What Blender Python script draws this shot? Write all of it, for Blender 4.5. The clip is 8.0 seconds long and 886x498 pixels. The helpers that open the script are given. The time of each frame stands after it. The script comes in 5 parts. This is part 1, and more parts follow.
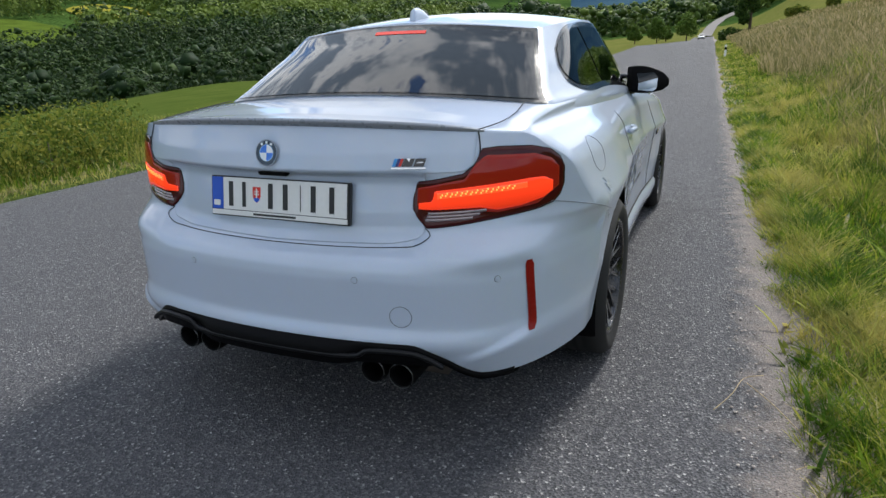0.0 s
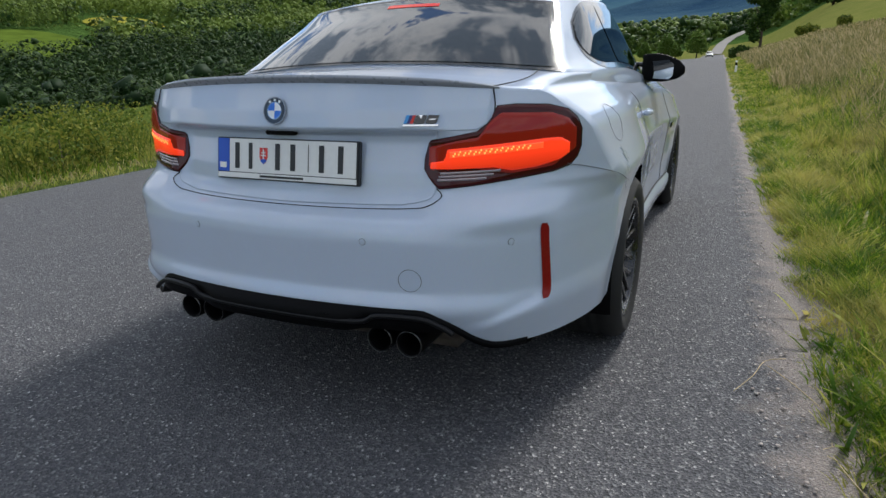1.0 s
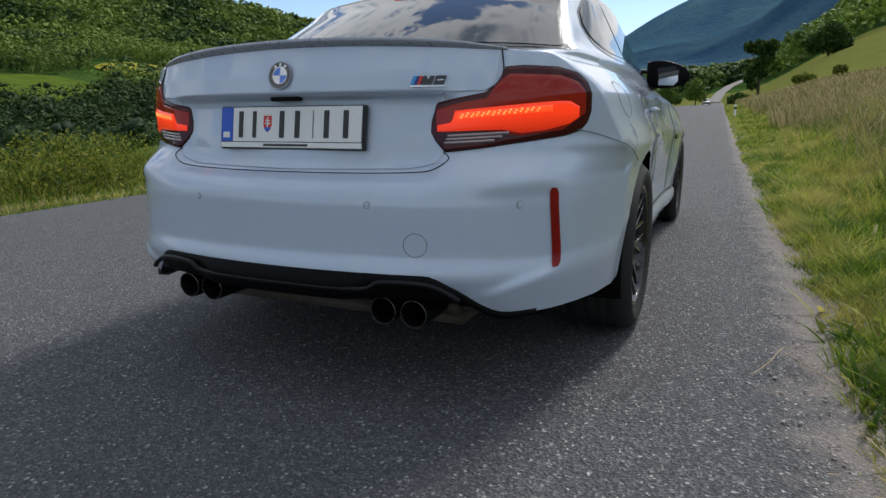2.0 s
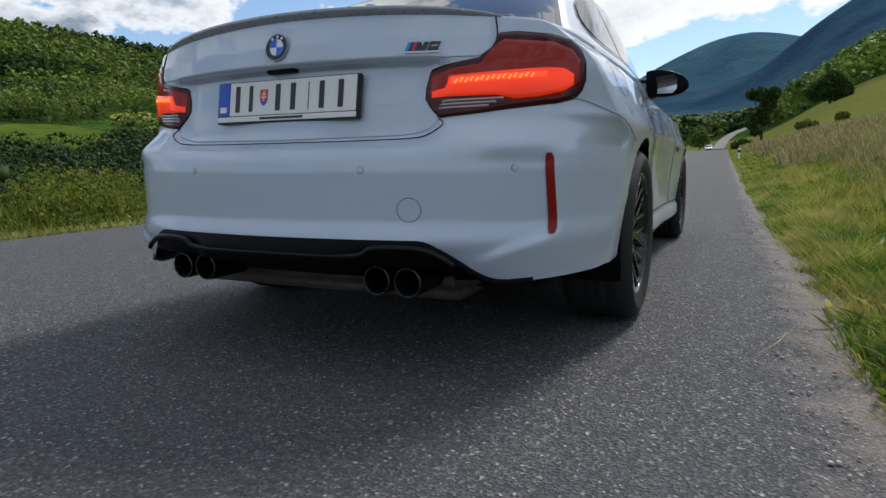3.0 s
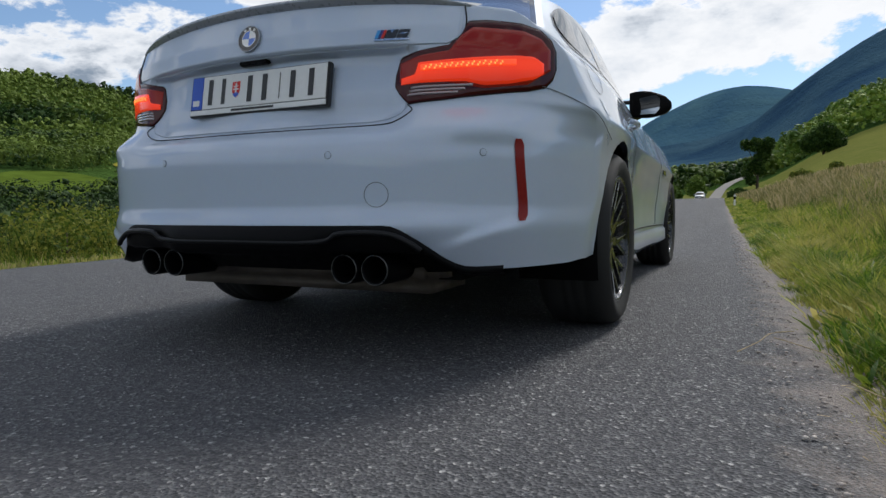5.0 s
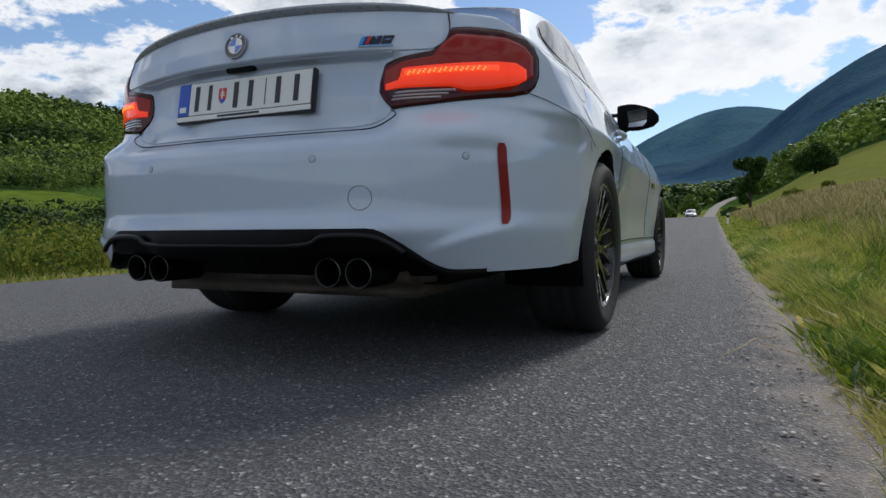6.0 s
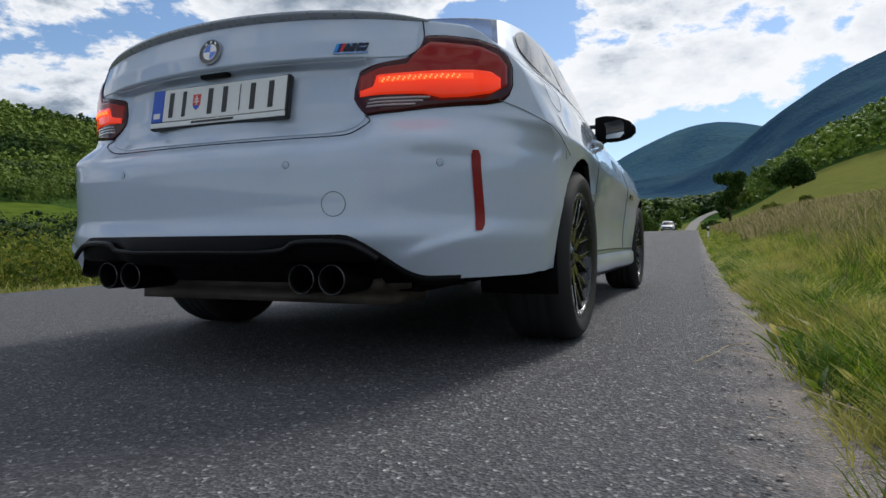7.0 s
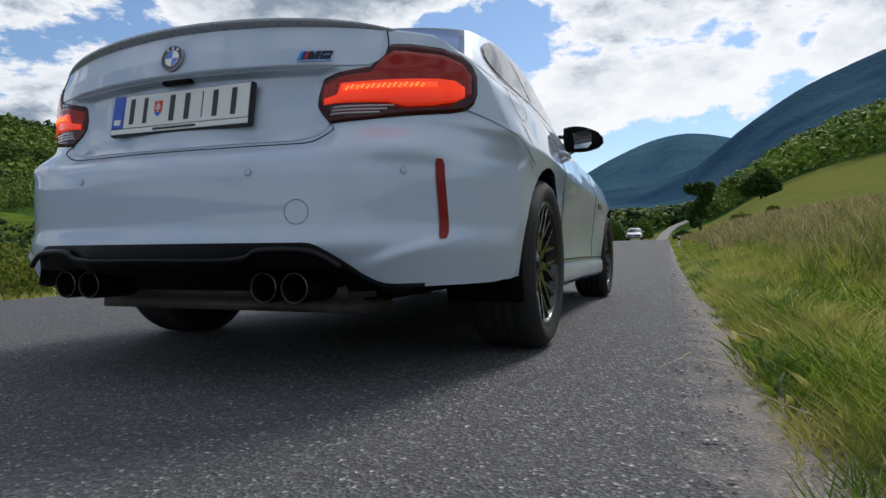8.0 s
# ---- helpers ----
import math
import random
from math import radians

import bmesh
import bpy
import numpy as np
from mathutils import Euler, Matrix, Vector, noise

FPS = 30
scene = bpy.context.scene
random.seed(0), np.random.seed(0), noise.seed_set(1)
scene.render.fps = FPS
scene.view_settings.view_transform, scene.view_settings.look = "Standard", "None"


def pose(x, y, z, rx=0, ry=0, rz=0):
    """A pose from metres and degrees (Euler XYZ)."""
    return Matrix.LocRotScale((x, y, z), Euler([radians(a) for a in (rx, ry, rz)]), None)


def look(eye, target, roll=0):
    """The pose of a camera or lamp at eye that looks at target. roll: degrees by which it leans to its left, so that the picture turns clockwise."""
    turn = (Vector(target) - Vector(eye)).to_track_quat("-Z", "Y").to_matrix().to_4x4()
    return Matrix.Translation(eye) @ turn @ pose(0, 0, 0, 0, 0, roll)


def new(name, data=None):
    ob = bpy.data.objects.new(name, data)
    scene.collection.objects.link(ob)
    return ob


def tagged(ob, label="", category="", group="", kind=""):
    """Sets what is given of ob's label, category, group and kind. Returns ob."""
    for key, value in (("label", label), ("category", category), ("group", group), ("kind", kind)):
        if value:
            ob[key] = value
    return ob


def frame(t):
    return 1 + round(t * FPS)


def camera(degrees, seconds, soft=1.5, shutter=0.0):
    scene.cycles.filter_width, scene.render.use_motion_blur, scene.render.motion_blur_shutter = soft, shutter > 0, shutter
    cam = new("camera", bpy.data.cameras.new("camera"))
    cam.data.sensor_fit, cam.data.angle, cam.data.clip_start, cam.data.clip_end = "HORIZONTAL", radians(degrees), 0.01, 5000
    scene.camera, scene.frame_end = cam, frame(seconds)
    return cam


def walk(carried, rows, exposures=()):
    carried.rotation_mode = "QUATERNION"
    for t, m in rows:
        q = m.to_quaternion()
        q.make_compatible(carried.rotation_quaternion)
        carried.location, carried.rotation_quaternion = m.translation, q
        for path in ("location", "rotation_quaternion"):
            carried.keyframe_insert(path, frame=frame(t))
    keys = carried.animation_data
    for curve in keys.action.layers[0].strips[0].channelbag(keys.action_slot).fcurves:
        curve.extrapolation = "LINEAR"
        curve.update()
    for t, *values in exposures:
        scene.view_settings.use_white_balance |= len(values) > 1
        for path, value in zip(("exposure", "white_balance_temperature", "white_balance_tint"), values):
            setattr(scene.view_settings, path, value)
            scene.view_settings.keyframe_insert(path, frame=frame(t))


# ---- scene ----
cam = camera(70.2, 8.0)
PATH = [
    (0, (1.299, -1.57, 1.274), (0.518, 0.169, 0.668), -1.8),
    (0.5, (1.306, -1.554, 1.212), (0.51, 0.184, 0.624), -1.3),
    (1, (1.275, -1.556, 1.107), (0.469, 0.185, 0.544), -1.1),
    (1.5, (1.255, -1.566, 1.007), (0.436, 0.186, 0.498), -1.0),
    (2.8, (1.288, -1.562, 0.671), (0.447, 0.227, 0.366), -0.6),
    (3, (1.296, -1.563, 0.642), (0.443, 0.223, 0.358), -0.8),
    (3.5, (1.306, -1.552, 0.581), (0.447, 0.238, 0.337), -0.8),
    (4, (1.321, -1.538, 0.536), (0.459, 0.255, 0.331), -0.7),
    (4.5, (1.343, -1.521, 0.498), (0.482, 0.277, 0.33), -0.6),
    (6, (1.399, -1.505, 0.42), (0.555, 0.307, 0.348), -0.6),
    (6.5, (1.409, -1.501, 0.408), (0.578, 0.318, 0.359), -0.6),
    (7, (1.425, -1.494, 0.401), (0.627, 0.34, 0.37), -0.5),
    (7.5, (1.443, -1.487, 0.398), (0.682, 0.363, 0.382), -0.5),
    (8, (1.455, -1.483, 0.397), (0.73, 0.381, 0.395), -0.5),
]
EXPOSURES = [(0, 0.50, 6300, 10), (1.5, 0.22, 6300, 10), (3.5, 0.0, 6300, 10), (6, -0.05, 6300, 10), (8, -0.05, 6300, 10)]
walk(cam, [(t, look(eye, target, roll)) for t, eye, target, roll in PATH], EXPOSURES)

# ---- world, sun, exposure ----
SUN_EL, SUN_AZ = 47.0, 14.0      # degrees above the horizon; degrees to the right of the road's heading
scene.view_settings.exposure = 0.0
world = bpy.data.worlds.new("sky")
scene.world = world
world.use_nodes = True


class Nodes:
    """Short hand for building node trees."""

    def __init__(self, tree):
        self.tree = tree
        tree.nodes.clear()

    def add(self, kind, values=(), **settings):
        n = self.tree.nodes.new(kind)
        for k, v in settings.items():
            setattr(n, k, v)
        for k, v in dict(values).items():
            if isinstance(v, bpy.types.NodeSocket):
                self.tree.links.new(v, n.inputs[k])
            else:
                n.inputs[k].default_value = v
        return n

    def math(self, op, a, b=0.0, clamp=False):
        return self.add("ShaderNodeMath", {0: a, 1: b}, operation=op, use_clamp=clamp).outputs[0]

    def mix(self, f, a, b, blend="MIX"):
        n = self.add("ShaderNodeMix", {0: f, 6: a, 7: b}, data_type="RGBA", blend_type=blend)
        return n.outputs[2]

    def ramp(self, f, *stops):
        n = self.add("ShaderNodeValToRGB", {0: f})
        e = n.color_ramp.elements
        while len(e) < len(stops):
            e.new(0.5)
        for el, (p, c) in zip(e, stops):
            el.position, el.color = p, (*c, 1) if len(c) == 3 else c
        return n.outputs[0]

    def noise(self, vec, scale, detail=4.0, rough=0.55, dist=0.0):
        return self.add("ShaderNodeTexNoise", {"Vector": vec, "Scale": scale, "Detail": detail, "Roughness": rough, "Distortion": dist})

    def span(self, f, a, b, c=0.0, d=1.0):
        return self.add("ShaderNodeMapRange", {0: f, 1: a, 2: b, 3: c, 4: d}).outputs[0]


def g(v):
    return (v, v, v)


w = Nodes(world.node_tree)
way = w.add("ShaderNodeTexCoord").outputs["Generated"]
sep = w.add("ShaderNodeSeparateXYZ", {0: way})
sky = w.add("ShaderNodeTexSky", sky_type="NISHITA", sun_disc=False, sun_elevation=radians(SUN_EL), sun_rotation=radians(SUN_AZ), dust_density=0.3, ozone_density=3.0)
height = w.math("MAXIMUM", sep.outputs[2], 0.0)
plane = w.add("ShaderNodeVectorMath", {0: way, 1: (1.0, 1.0, 1.9)}, operation="MULTIPLY").outputs[0]
shifted = w.add("ShaderNodeVectorMath", {0: plane, 1: (3.1, 1.7, 0.4)}, operation="ADD").outputs[0]
big = w.noise(shifted, 3.1, 12.0, 0.60, 0.15).outputs[0]
cover = w.math("ADD", big, w.math("MULTIPLY", w.span(height, 0.18, 0.6), 0.055))
mask = w.span(cover, 0.482, 0.512)
inner = w.noise(shifted, 4.0, 7.0, 0.6).outputs[0]
thick = w.span(big, 0.50, 0.60)
sun_dir = (math.sin(radians(SUN_AZ)) * math.cos(radians(SUN_EL)), math.cos(radians(SUN_AZ)) * math.cos(radians(SUN_EL)), math.sin(radians(SUN_EL)))
facing = w.add("ShaderNodeVectorMath", {0: way, 1: sun_dir}, operation="DOT_PRODUCT").outputs["Value"]
grey = w.math("ADD", w.span(height, 0.25, 0.70, 0.0, 0.55), w.span(facing, 0.78, 0.40, 0.0, 0.26))
shade = w.math("ADD", w.math("MULTIPLY", thick, w.math("ADD", w.span(inner, 0.38, 0.62), grey)), w.math("MULTIPLY", grey, 0.35), clamp=True)
cloud = w.ramp(shade, (0.0, (1.0, 1.0, 1.0)), (0.35, (0.80, 0.83, 0.87)), (1.0, (0.27, 0.33, 0.41)))
back_sky = w.add("ShaderNodeBackground", {0: sky.outputs[0], 1: 0.125})
back_cloud = w.add("ShaderNodeBackground", {0: cloud, 1: 1.0})
both = w.add("ShaderNodeMixShader", {0: mask, 1: back_sky.outputs[0], 2: back_cloud.outputs[0]})
w.add("ShaderNodeOutputWorld", {0: both.outputs[0]})

sun_data = bpy.data.lights.new("sun", "SUN")
sun_data.energy, sun_data.angle, sun_data.color = 2.65, radians(15), (1.0, 0.95, 0.87)
sun = new("sun", sun_data)
sun_way = Vector((math.sin(radians(SUN_AZ)) * math.cos(radians(SUN_EL)), math.cos(radians(SUN_AZ)) * math.cos(radians(SUN_EL)), math.sin(radians(SUN_EL))))
sun.matrix_world = look(sun_way * 50, (0, 0, 0))

# ---- materials ----


def material(name):
    m = bpy.data.materials.new(name)
    m.use_nodes = True
    return m, Nodes(m.node_tree)


def finish(n, shader):
    n.add("ShaderNodeOutputMaterial", {0: shader})


def plain(name, color, rough=0.5, metal=0.0, coat=0.0, grain=0.0, scale=60.0, emit=None, power=0.0, spec=0.5):
    m, n = material(name)
    pos = n.add("ShaderNodeTexCoord").outputs["Object"]
    spots = n.noise(pos, scale, 5.0).outputs[0]
    col = n.mix(n.span(spots, 0.3, 0.7, 0.0, 1.0), (*[c * (1 - grain) for c in color], 1), (*[min(1, c * (1 + grain)) for c in color], 1))
    vals = {"Base Color": col, "Roughness": n.span(spots, 0.3, 0.7, max(0.0, rough - 0.06), rough + 0.06), "Metallic": metal, "Coat Weight": coat, "Coat Roughness": 0.03, "Specular IOR Level": spec}
    if emit:
        vals.update({"Emission Color": (*emit, 1), "Emission Strength": power})
    finish(n, n.add("ShaderNodeBsdfPrincipled", vals).outputs[0])
    return m


def paint_material():
    m, n = material("silver_paint")
    pos = n.add("ShaderNodeTexCoord").outputs["Object"]
    flake = n.add("ShaderNodeTexVoronoi", {"Vector": pos, "Scale": 900.0}).outputs["Color"]
    dust = n.noise(pos, 3.5, 6.0, 0.6).outputs[0]
    base = n.mix(0.06, (0.475, 0.55, 0.675, 1), flake)
    base = n.mix(n.span(dust, 0.45, 0.75, 0.0, 0.12), base, (0.42, 0.42, 0.40, 1))
    p = n.add("ShaderNodeBsdfPrincipled", {"Base Color": base, "Metallic": 0.12, "Roughness": n.span(dust, 0.3, 0.7, 0.42, 0.5), "Specular IOR Level": 0.12, "Coat Weight": 1.0, "Coat Roughness": n.span(dust, 0.4, 0.75, 0.02, 0.07), "Coat IOR": 1.5})
    finish(n, p.outputs[0])
    return m


def tinted_glass(name, tint, gloss_share):
    m, n = material(name)
    clear = n.add("ShaderNodeBsdfTransparent", {0: (*tint, 1)})
    gloss = n.add("ShaderNodeBsdfGlossy", {0: (1, 1, 1, 1), 1: 0.015})
    f = n.add("ShaderNodeFresnel", {0: 1.55}).outputs[0]
    finish(n, n.add("ShaderNodeMixShader", {0: n.math("MULTIPLY", f, gloss_share, clamp=True), 1: clear.outputs[0], 2: gloss.outputs[0]}).outputs[0])
    return m


def asphalt_material():
    m, n = material("asphalt")
    pos = n.add("ShaderNodeNewGeometry").outputs["Position"]
    cell = n.add("ShaderNodeTexVoronoi", {"Vector": pos, "Scale": 135.0})
    tone = n.add("ShaderNodeSeparateColor", {0: cell.outputs["Color"]}).outputs[0]
    fine = n.noise(pos, 240.0, 3.0).outputs[0]
    large = n.noise(pos, 0.55, 6.0, 0.6).outputs[0]
    mid = n.noise(pos, 6.0, 5.0, 0.6).outputs[0]
    # aggregate tones; the palest specks also paint sparkles into the colour
    stone_and_glint = n.ramp(tone, (0.0, (0.036, 0.037, 0.042)), (0.5, (0.082, 0.083, 0.092)), (0.86, (0.146, 0.147, 0.155)), (0.965, (0.22, 0.22, 0.22)), (1.0, (0.52, 0.51, 0.5)))
    pits = n.noise(pos, 120.0, 4.0, 0.7).outputs[0]
    col = n.mix(n.span(pits, 0.50, 0.62, 0.0, 0.8), stone_and_glint, (0.025, 0.026, 0.03, 1))
    col = n.mix(n.span(large, 0.35, 0.7, 0.0, 0.35), col, (0.095, 0.095, 0.100, 1))
    col = n.mix(n.span(mid, 0.55, 0.8, 0.0, 0.4), col, (0.055, 0.055, 0.06, 1))
    # pale dust and worn gravel towards the right edge, wheel tracks along the lane
    across = n.add("ShaderNodeSeparateXYZ", {0: pos})
    off = n.math("ADD", across.outputs[0], n.math("MULTIPLY", across.outputs[1], 0.028))
    off = n.math("ADD", off, n.math("MULTIPLY", n.math("SUBTRACT", mid, 0.5), 0.5))
    col = n.mix(n.math("MULTIPLY", n.span(off, 1.46, 1.62, 0.0, 0.9), n.span(fine, 0.3, 0.6)), col, (0.30, 0.255, 0.225, 1))
    bump = n.add("ShaderNodeBump", {"Strength": 0.4, "Distance": 0.004, "Height": n.math("ADD", n.math("MULTIPLY", cell.outputs["Distance"], 40.0), n.math("MULTIPLY", fine, 2.5))})
    p = n.add("ShaderNodeBsdfPrincipled", {"Base Color": col, "Roughness": n.span(fine, 0.3, 0.7, 0.7, 0.95), "Specular IOR Level": 0.35, "Normal": bump.outputs[0]})
    finish(n, p.outputs[0])
    return m


def ground_material(name, stops, wide):
    m, n = material(name)
    pos = n.add("ShaderNodeNewGeometry").outputs["Position"]
    a = n.noise(pos, 0.02, 6.0, 0.6).outputs[0]
    b = n.noise(pos, 0.35, 6.0, 0.65).outputs[0]
    c = n.noise(pos, 9.0, 6.0, 0.7).outputs[0]
    col = n.ramp(b, *stops)
    col = n.mix(n.span(a, 0.4, 0.6, 0.0, 0.5), col, wide)
    col = n.mix(n.span(c, 0.35, 0.75, 0.0, 0.5), col, (0.05, 0.08, 0.016, 1))
    bump = n.add("ShaderNodeBump", {"Strength": 0.8, "Distance": 0.05, "Height": c})
    finish(n, n.add("ShaderNodeBsdfPrincipled", {"Base Color": col, "Roughness": 1.0, "Specular IOR Level": 0.0, "Normal": bump.outputs[0]}).outputs[0])
    return m


def forest_floor_material(name, dark, light, scale):
    m, n = material(name)
    pos = n.add("ShaderNodeNewGeometry").outputs["Position"]
    a = n.noise(pos, scale, 8.0, 0.62).outputs[0]
    cells = n.add("ShaderNodeTexVoronoi", {"Vector": pos, "Scale": scale * 22, "Randomness": 1.0})
    patch = n.noise(pos, scale * 0.3, 3.0, 0.5).outputs[0]
    col = n.mix(n.span(a, 0.35, 0.65), (*dark, 1), (*light, 1))
    col = n.mix(n.span(patch, 0.4, 0.65, 0.0, 0.6), col, (*dark, 1))
    bump = n.add("ShaderNodeBump", {"Strength": 0.8, "Distance": 14.0, "Height": n.math("SUBTRACT", n.math("MULTIPLY", a, 2.0), n.math("MULTIPLY", cells.outputs["Distance"], 0.12))})
    finish(n, n.add("ShaderNodeBsdfPrincipled", {"Base Color": col, "Roughness": 1.0, "Specular IOR Level": 0.0, "Normal": bump.outputs[0]}).outputs[0])
    return m


def leaf_material(name, stops, rough=0.6, glow=0.35, coarse=0.0, most=0.85, other=None):
    """Leaves and blades: each piece takes its own tone; light passes through."""
    m, n = material(name)
    geo = n.add("ShaderNodeNewGeometry")
    col = n.ramp(geo.outputs["Random Per Island"], *stops)
    # broad patches of a second tone; hillside woods use them as painted sunlight
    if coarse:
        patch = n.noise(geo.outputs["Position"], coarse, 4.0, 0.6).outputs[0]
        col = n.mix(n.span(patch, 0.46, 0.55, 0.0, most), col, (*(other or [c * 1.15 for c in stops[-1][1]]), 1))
    p = n.add("ShaderNodeBsdfPrincipled", {"Base Color": col, "Roughness": rough, "Specular IOR Level": 0.12})
    t = n.add("ShaderNodeBsdfTranslucent", {0: col})
    finish(n, n.add("ShaderNodeMixShader", {0: glow, 1: p.outputs[0], 2: t.outputs[0]}).outputs[0])
    return m


def grass_material(name, stops, dry):
    """Blades: a tone for each blade, darker and paler tufts, and dry patches."""
    m, n = material(name)
    geo = n.add("ShaderNodeNewGeometry")
    pos = geo.outputs["Position"]
    col = n.ramp(geo.outputs["Random Per Island"], *stops)
    tuft = n.noise(pos, 4.5, 3.0, 0.6).outputs[0]
    col = n.mix(n.span(tuft, 0.54, 0.42, 0.0, 0.8), col, (0.036, 0.095, 0.009, 1))
    patch = n.noise(pos, 1.1, 4.0, 0.65).outputs[0]
    col = n.mix(n.span(patch, 0.47, 0.60, 0.0, 0.8), col, (*dry, 1))
    p = n.add("ShaderNodeBsdfPrincipled", {"Base Color": col, "Roughness": 0.5, "Specular IOR Level": 0.2})
    t = n.add("ShaderNodeBsdfTranslucent", {0: col})
    finish(n, n.add("ShaderNodeMixShader", {0: 0.42, 1: p.outputs[0], 2: t.outputs[0]}).outputs[0])
    return m


def lit_lens_material():
    """Red lens lit from behind: brightest along the light bar, darker towards its edges."""
    m, n = material("lit_red_lens")
    pos = n.add("ShaderNodeSeparateXYZ", {0: n.add("ShaderNodeTexCoord").outputs["Object"]})
    bar = n.math("ADD", n.math("MULTIPLY", n.math("ABSOLUTE", pos.outputs[0]), 0.08), 0.812)
    away = n.math("ABSOLUTE", n.math("SUBTRACT", pos.outputs[2], bar))
    power = n.span(away, 0.004, 0.06, 0.80, 0.34)
    p = n.add("ShaderNodeBsdfPrincipled", {"Base Color": (0.3, 0.012, 0.006, 1), "Roughness": 0.12, "Coat Weight": 0.2, "Specular IOR Level": 0.2, "Emission Color": (1.0, 0.052, 0.010, 1), "Emission Strength": power})
    finish(n, p.outputs[0])
    return m


PAINT = paint_material()
BLACK_GLOSS = plain("gloss_black_plastic", (0.012, 0.012, 0.013), 0.15, coat=0.6, grain=0.1)
BLACK_MATT = plain("matt_black_plastic", (0.003, 0.003, 0.0035), 0.45, grain=0.25, scale=40, spec=0.08)
BLACK_SATIN = plain("satin_black_plastic", (0.006, 0.006, 0.007), 0.35, grain=0.2, spec=0.22)
SEAM = plain("seam_shadow", (0.01, 0.01, 0.011), 0.8)
RUBBER = plain("tyre_rubber", (0.012, 0.012, 0.012), 0.75, grain=0.3, scale=25)
RIM_BLACK = plain("black_rim", (0.02, 0.02, 0.022), 0.25, 0.3, 0.5)
RIM_BRIGHT = plain("machined_alloy", (0.5, 0.5, 0.52), 0.3, 1.0)
STEEL = plain("brushed_steel", (0.10, 0.10, 0.10), 0.3, 1.0, grain=0.2)
MUFFLER = plain("dull_muffler_steel", (0.12, 0.10, 0.085), 0.6, 0.5, grain=0.4, scale=8)
CHROME = plain("chrome", (0.75, 0.76, 0.78), 0.08, 1.0)
GLASS_REAR = tinted_glass("tinted_rear_glass", (0.10, 0.11, 0.11), 1.9)
GLASS_SIDE = tinted_glass("tinted_side_glass", (0.16, 0.18, 0.17), 1.15)
INTERIOR = plain("dark_cloth", (0.02, 0.02, 0.021), 0.9, grain=0.3, scale=30)
LENS_DARK = plain("smoked_red_lens", (0.05, 0.004, 0.005), 0.12, coat=0.25, spec=0.2)
LENS_RED = plain("red_lens", (0.16, 0.008, 0.005), 0.12, coat=0.3, emit=(1.0, 0.05, 0.012), power=0.055, spec=0.2)
LENS_LIT = lit_lens_material()
BRAKE_LIT = plain("lit_brake_strip", (0.5, 0.03, 0.02), 0.15, emit=(1.0, 0.06, 0.02), power=0.22)
LIGHT_BAR = plain("glowing_light_bar", (0.8, 0.1, 0.03), 0.2, emit=(1.0, 0.060, 0.010), power=0.88)
LIGHT_DOT = plain("light_bar_spark", (1.0, 0.4, 0.1), 0.2, emit=(1.0, 0.27, 0.05), power=1.2)
LENS_CLEAR = plain("clear_reverse_lens", (0.30, 0.24, 0.25), 0.15, 0.5, coat=1.0)
REFLECT = plain("red_reflector", (0.22, 0.010, 0.008), 0.25, coat=0.0, spec=0.25, grain=0.1, scale=400)
PLATE_WHITE = plain("plate_white", (0.74, 0.74, 0.72), 0.35, grain=0.03)
PLATE_BLUE = plain("plate_blue", (0.01, 0.08, 0.5), 0.35)
PLATE_BLACK = plain("plate_black", (0.012, 0.012, 0.012), 0.4)
EMBLEM_BLUE = plain("emblem_blue", (0.012, 0.13, 0.62), 0.15, coat=1.0)
EMBLEM_WHITE = plain("emblem_white", (0.8, 0.8, 0.8), 0.15, coat=1.0)
BADGE_LIGHT = plain("badge_light_blue", (0.05, 0.3, 0.7), 0.2)
BADGE_DARK = plain("badge_dark_blue", (0.02, 0.04, 0.2), 0.2)
BADGE_RED = plain("badge_red", (0.6, 0.03, 0.02), 0.2)
MIRROR = plain("mirror_glass", (0.8, 0.82, 0.82), 0.02, 1.0)
HEADLAMP = plain("headlamp_glass", (0.5, 0.52, 0.55), 0.05, 0.5, coat=1.0)
ASPHALT = asphalt_material()
GROUND = ground_material("meadow_ground", ((0.25, (0.085, 0.11, 0.024)), (0.5, (0.145, 0.155, 0.042)), (0.75, (0.21, 0.18, 0.070))), (0.185, 0.185, 0.05, 1))
GREEN_SLOPE = ground_material("green_slope", ((0.25, (0.035, 0.060, 0.012)), (0.5, (0.075, 0.105, 0.022)), (0.75, (0.12, 0.135, 0.036))), (0.085, 0.115, 0.024, 1))
HILL = forest_floor_material("wooded_hill", (0.025, 0.055, 0.016), (0.08, 0.14, 0.03), 0.012)
# both ridges carry their blue distance haze in the base colour
HAZE_RIDGE = forest_floor_material("haze_tinted_ridge", (0.022, 0.052, 0.095), (0.052, 0.100, 0.135), 0.006)
HAZE_MOUNTAIN = forest_floor_material("haze_tinted_mountain", (0.034, 0.082, 0.135), (0.068, 0.135, 0.165), 0.005)
GRASS = grass_material("grass_blades", ((0.0, (0.045, 0.105, 0.008)), (0.35, (0.14, 0.26, 0.015)), (0.70, (0.31, 0.40, 0.030)), (0.88, (0.50, 0.46, 0.085)), (1.0, (0.64, 0.55, 0.28))), (0.54, 0.47, 0.14))
TALL_GRASS = grass_material("tall_grass_blades", ((0.0, (0.030, 0.060, 0.010)), (0.45, (0.095, 0.145, 0.022)), (0.80, (0.20, 0.23, 0.045)), (1.0, (0.36, 0.31, 0.12))), (0.30, 0.27, 0.09))
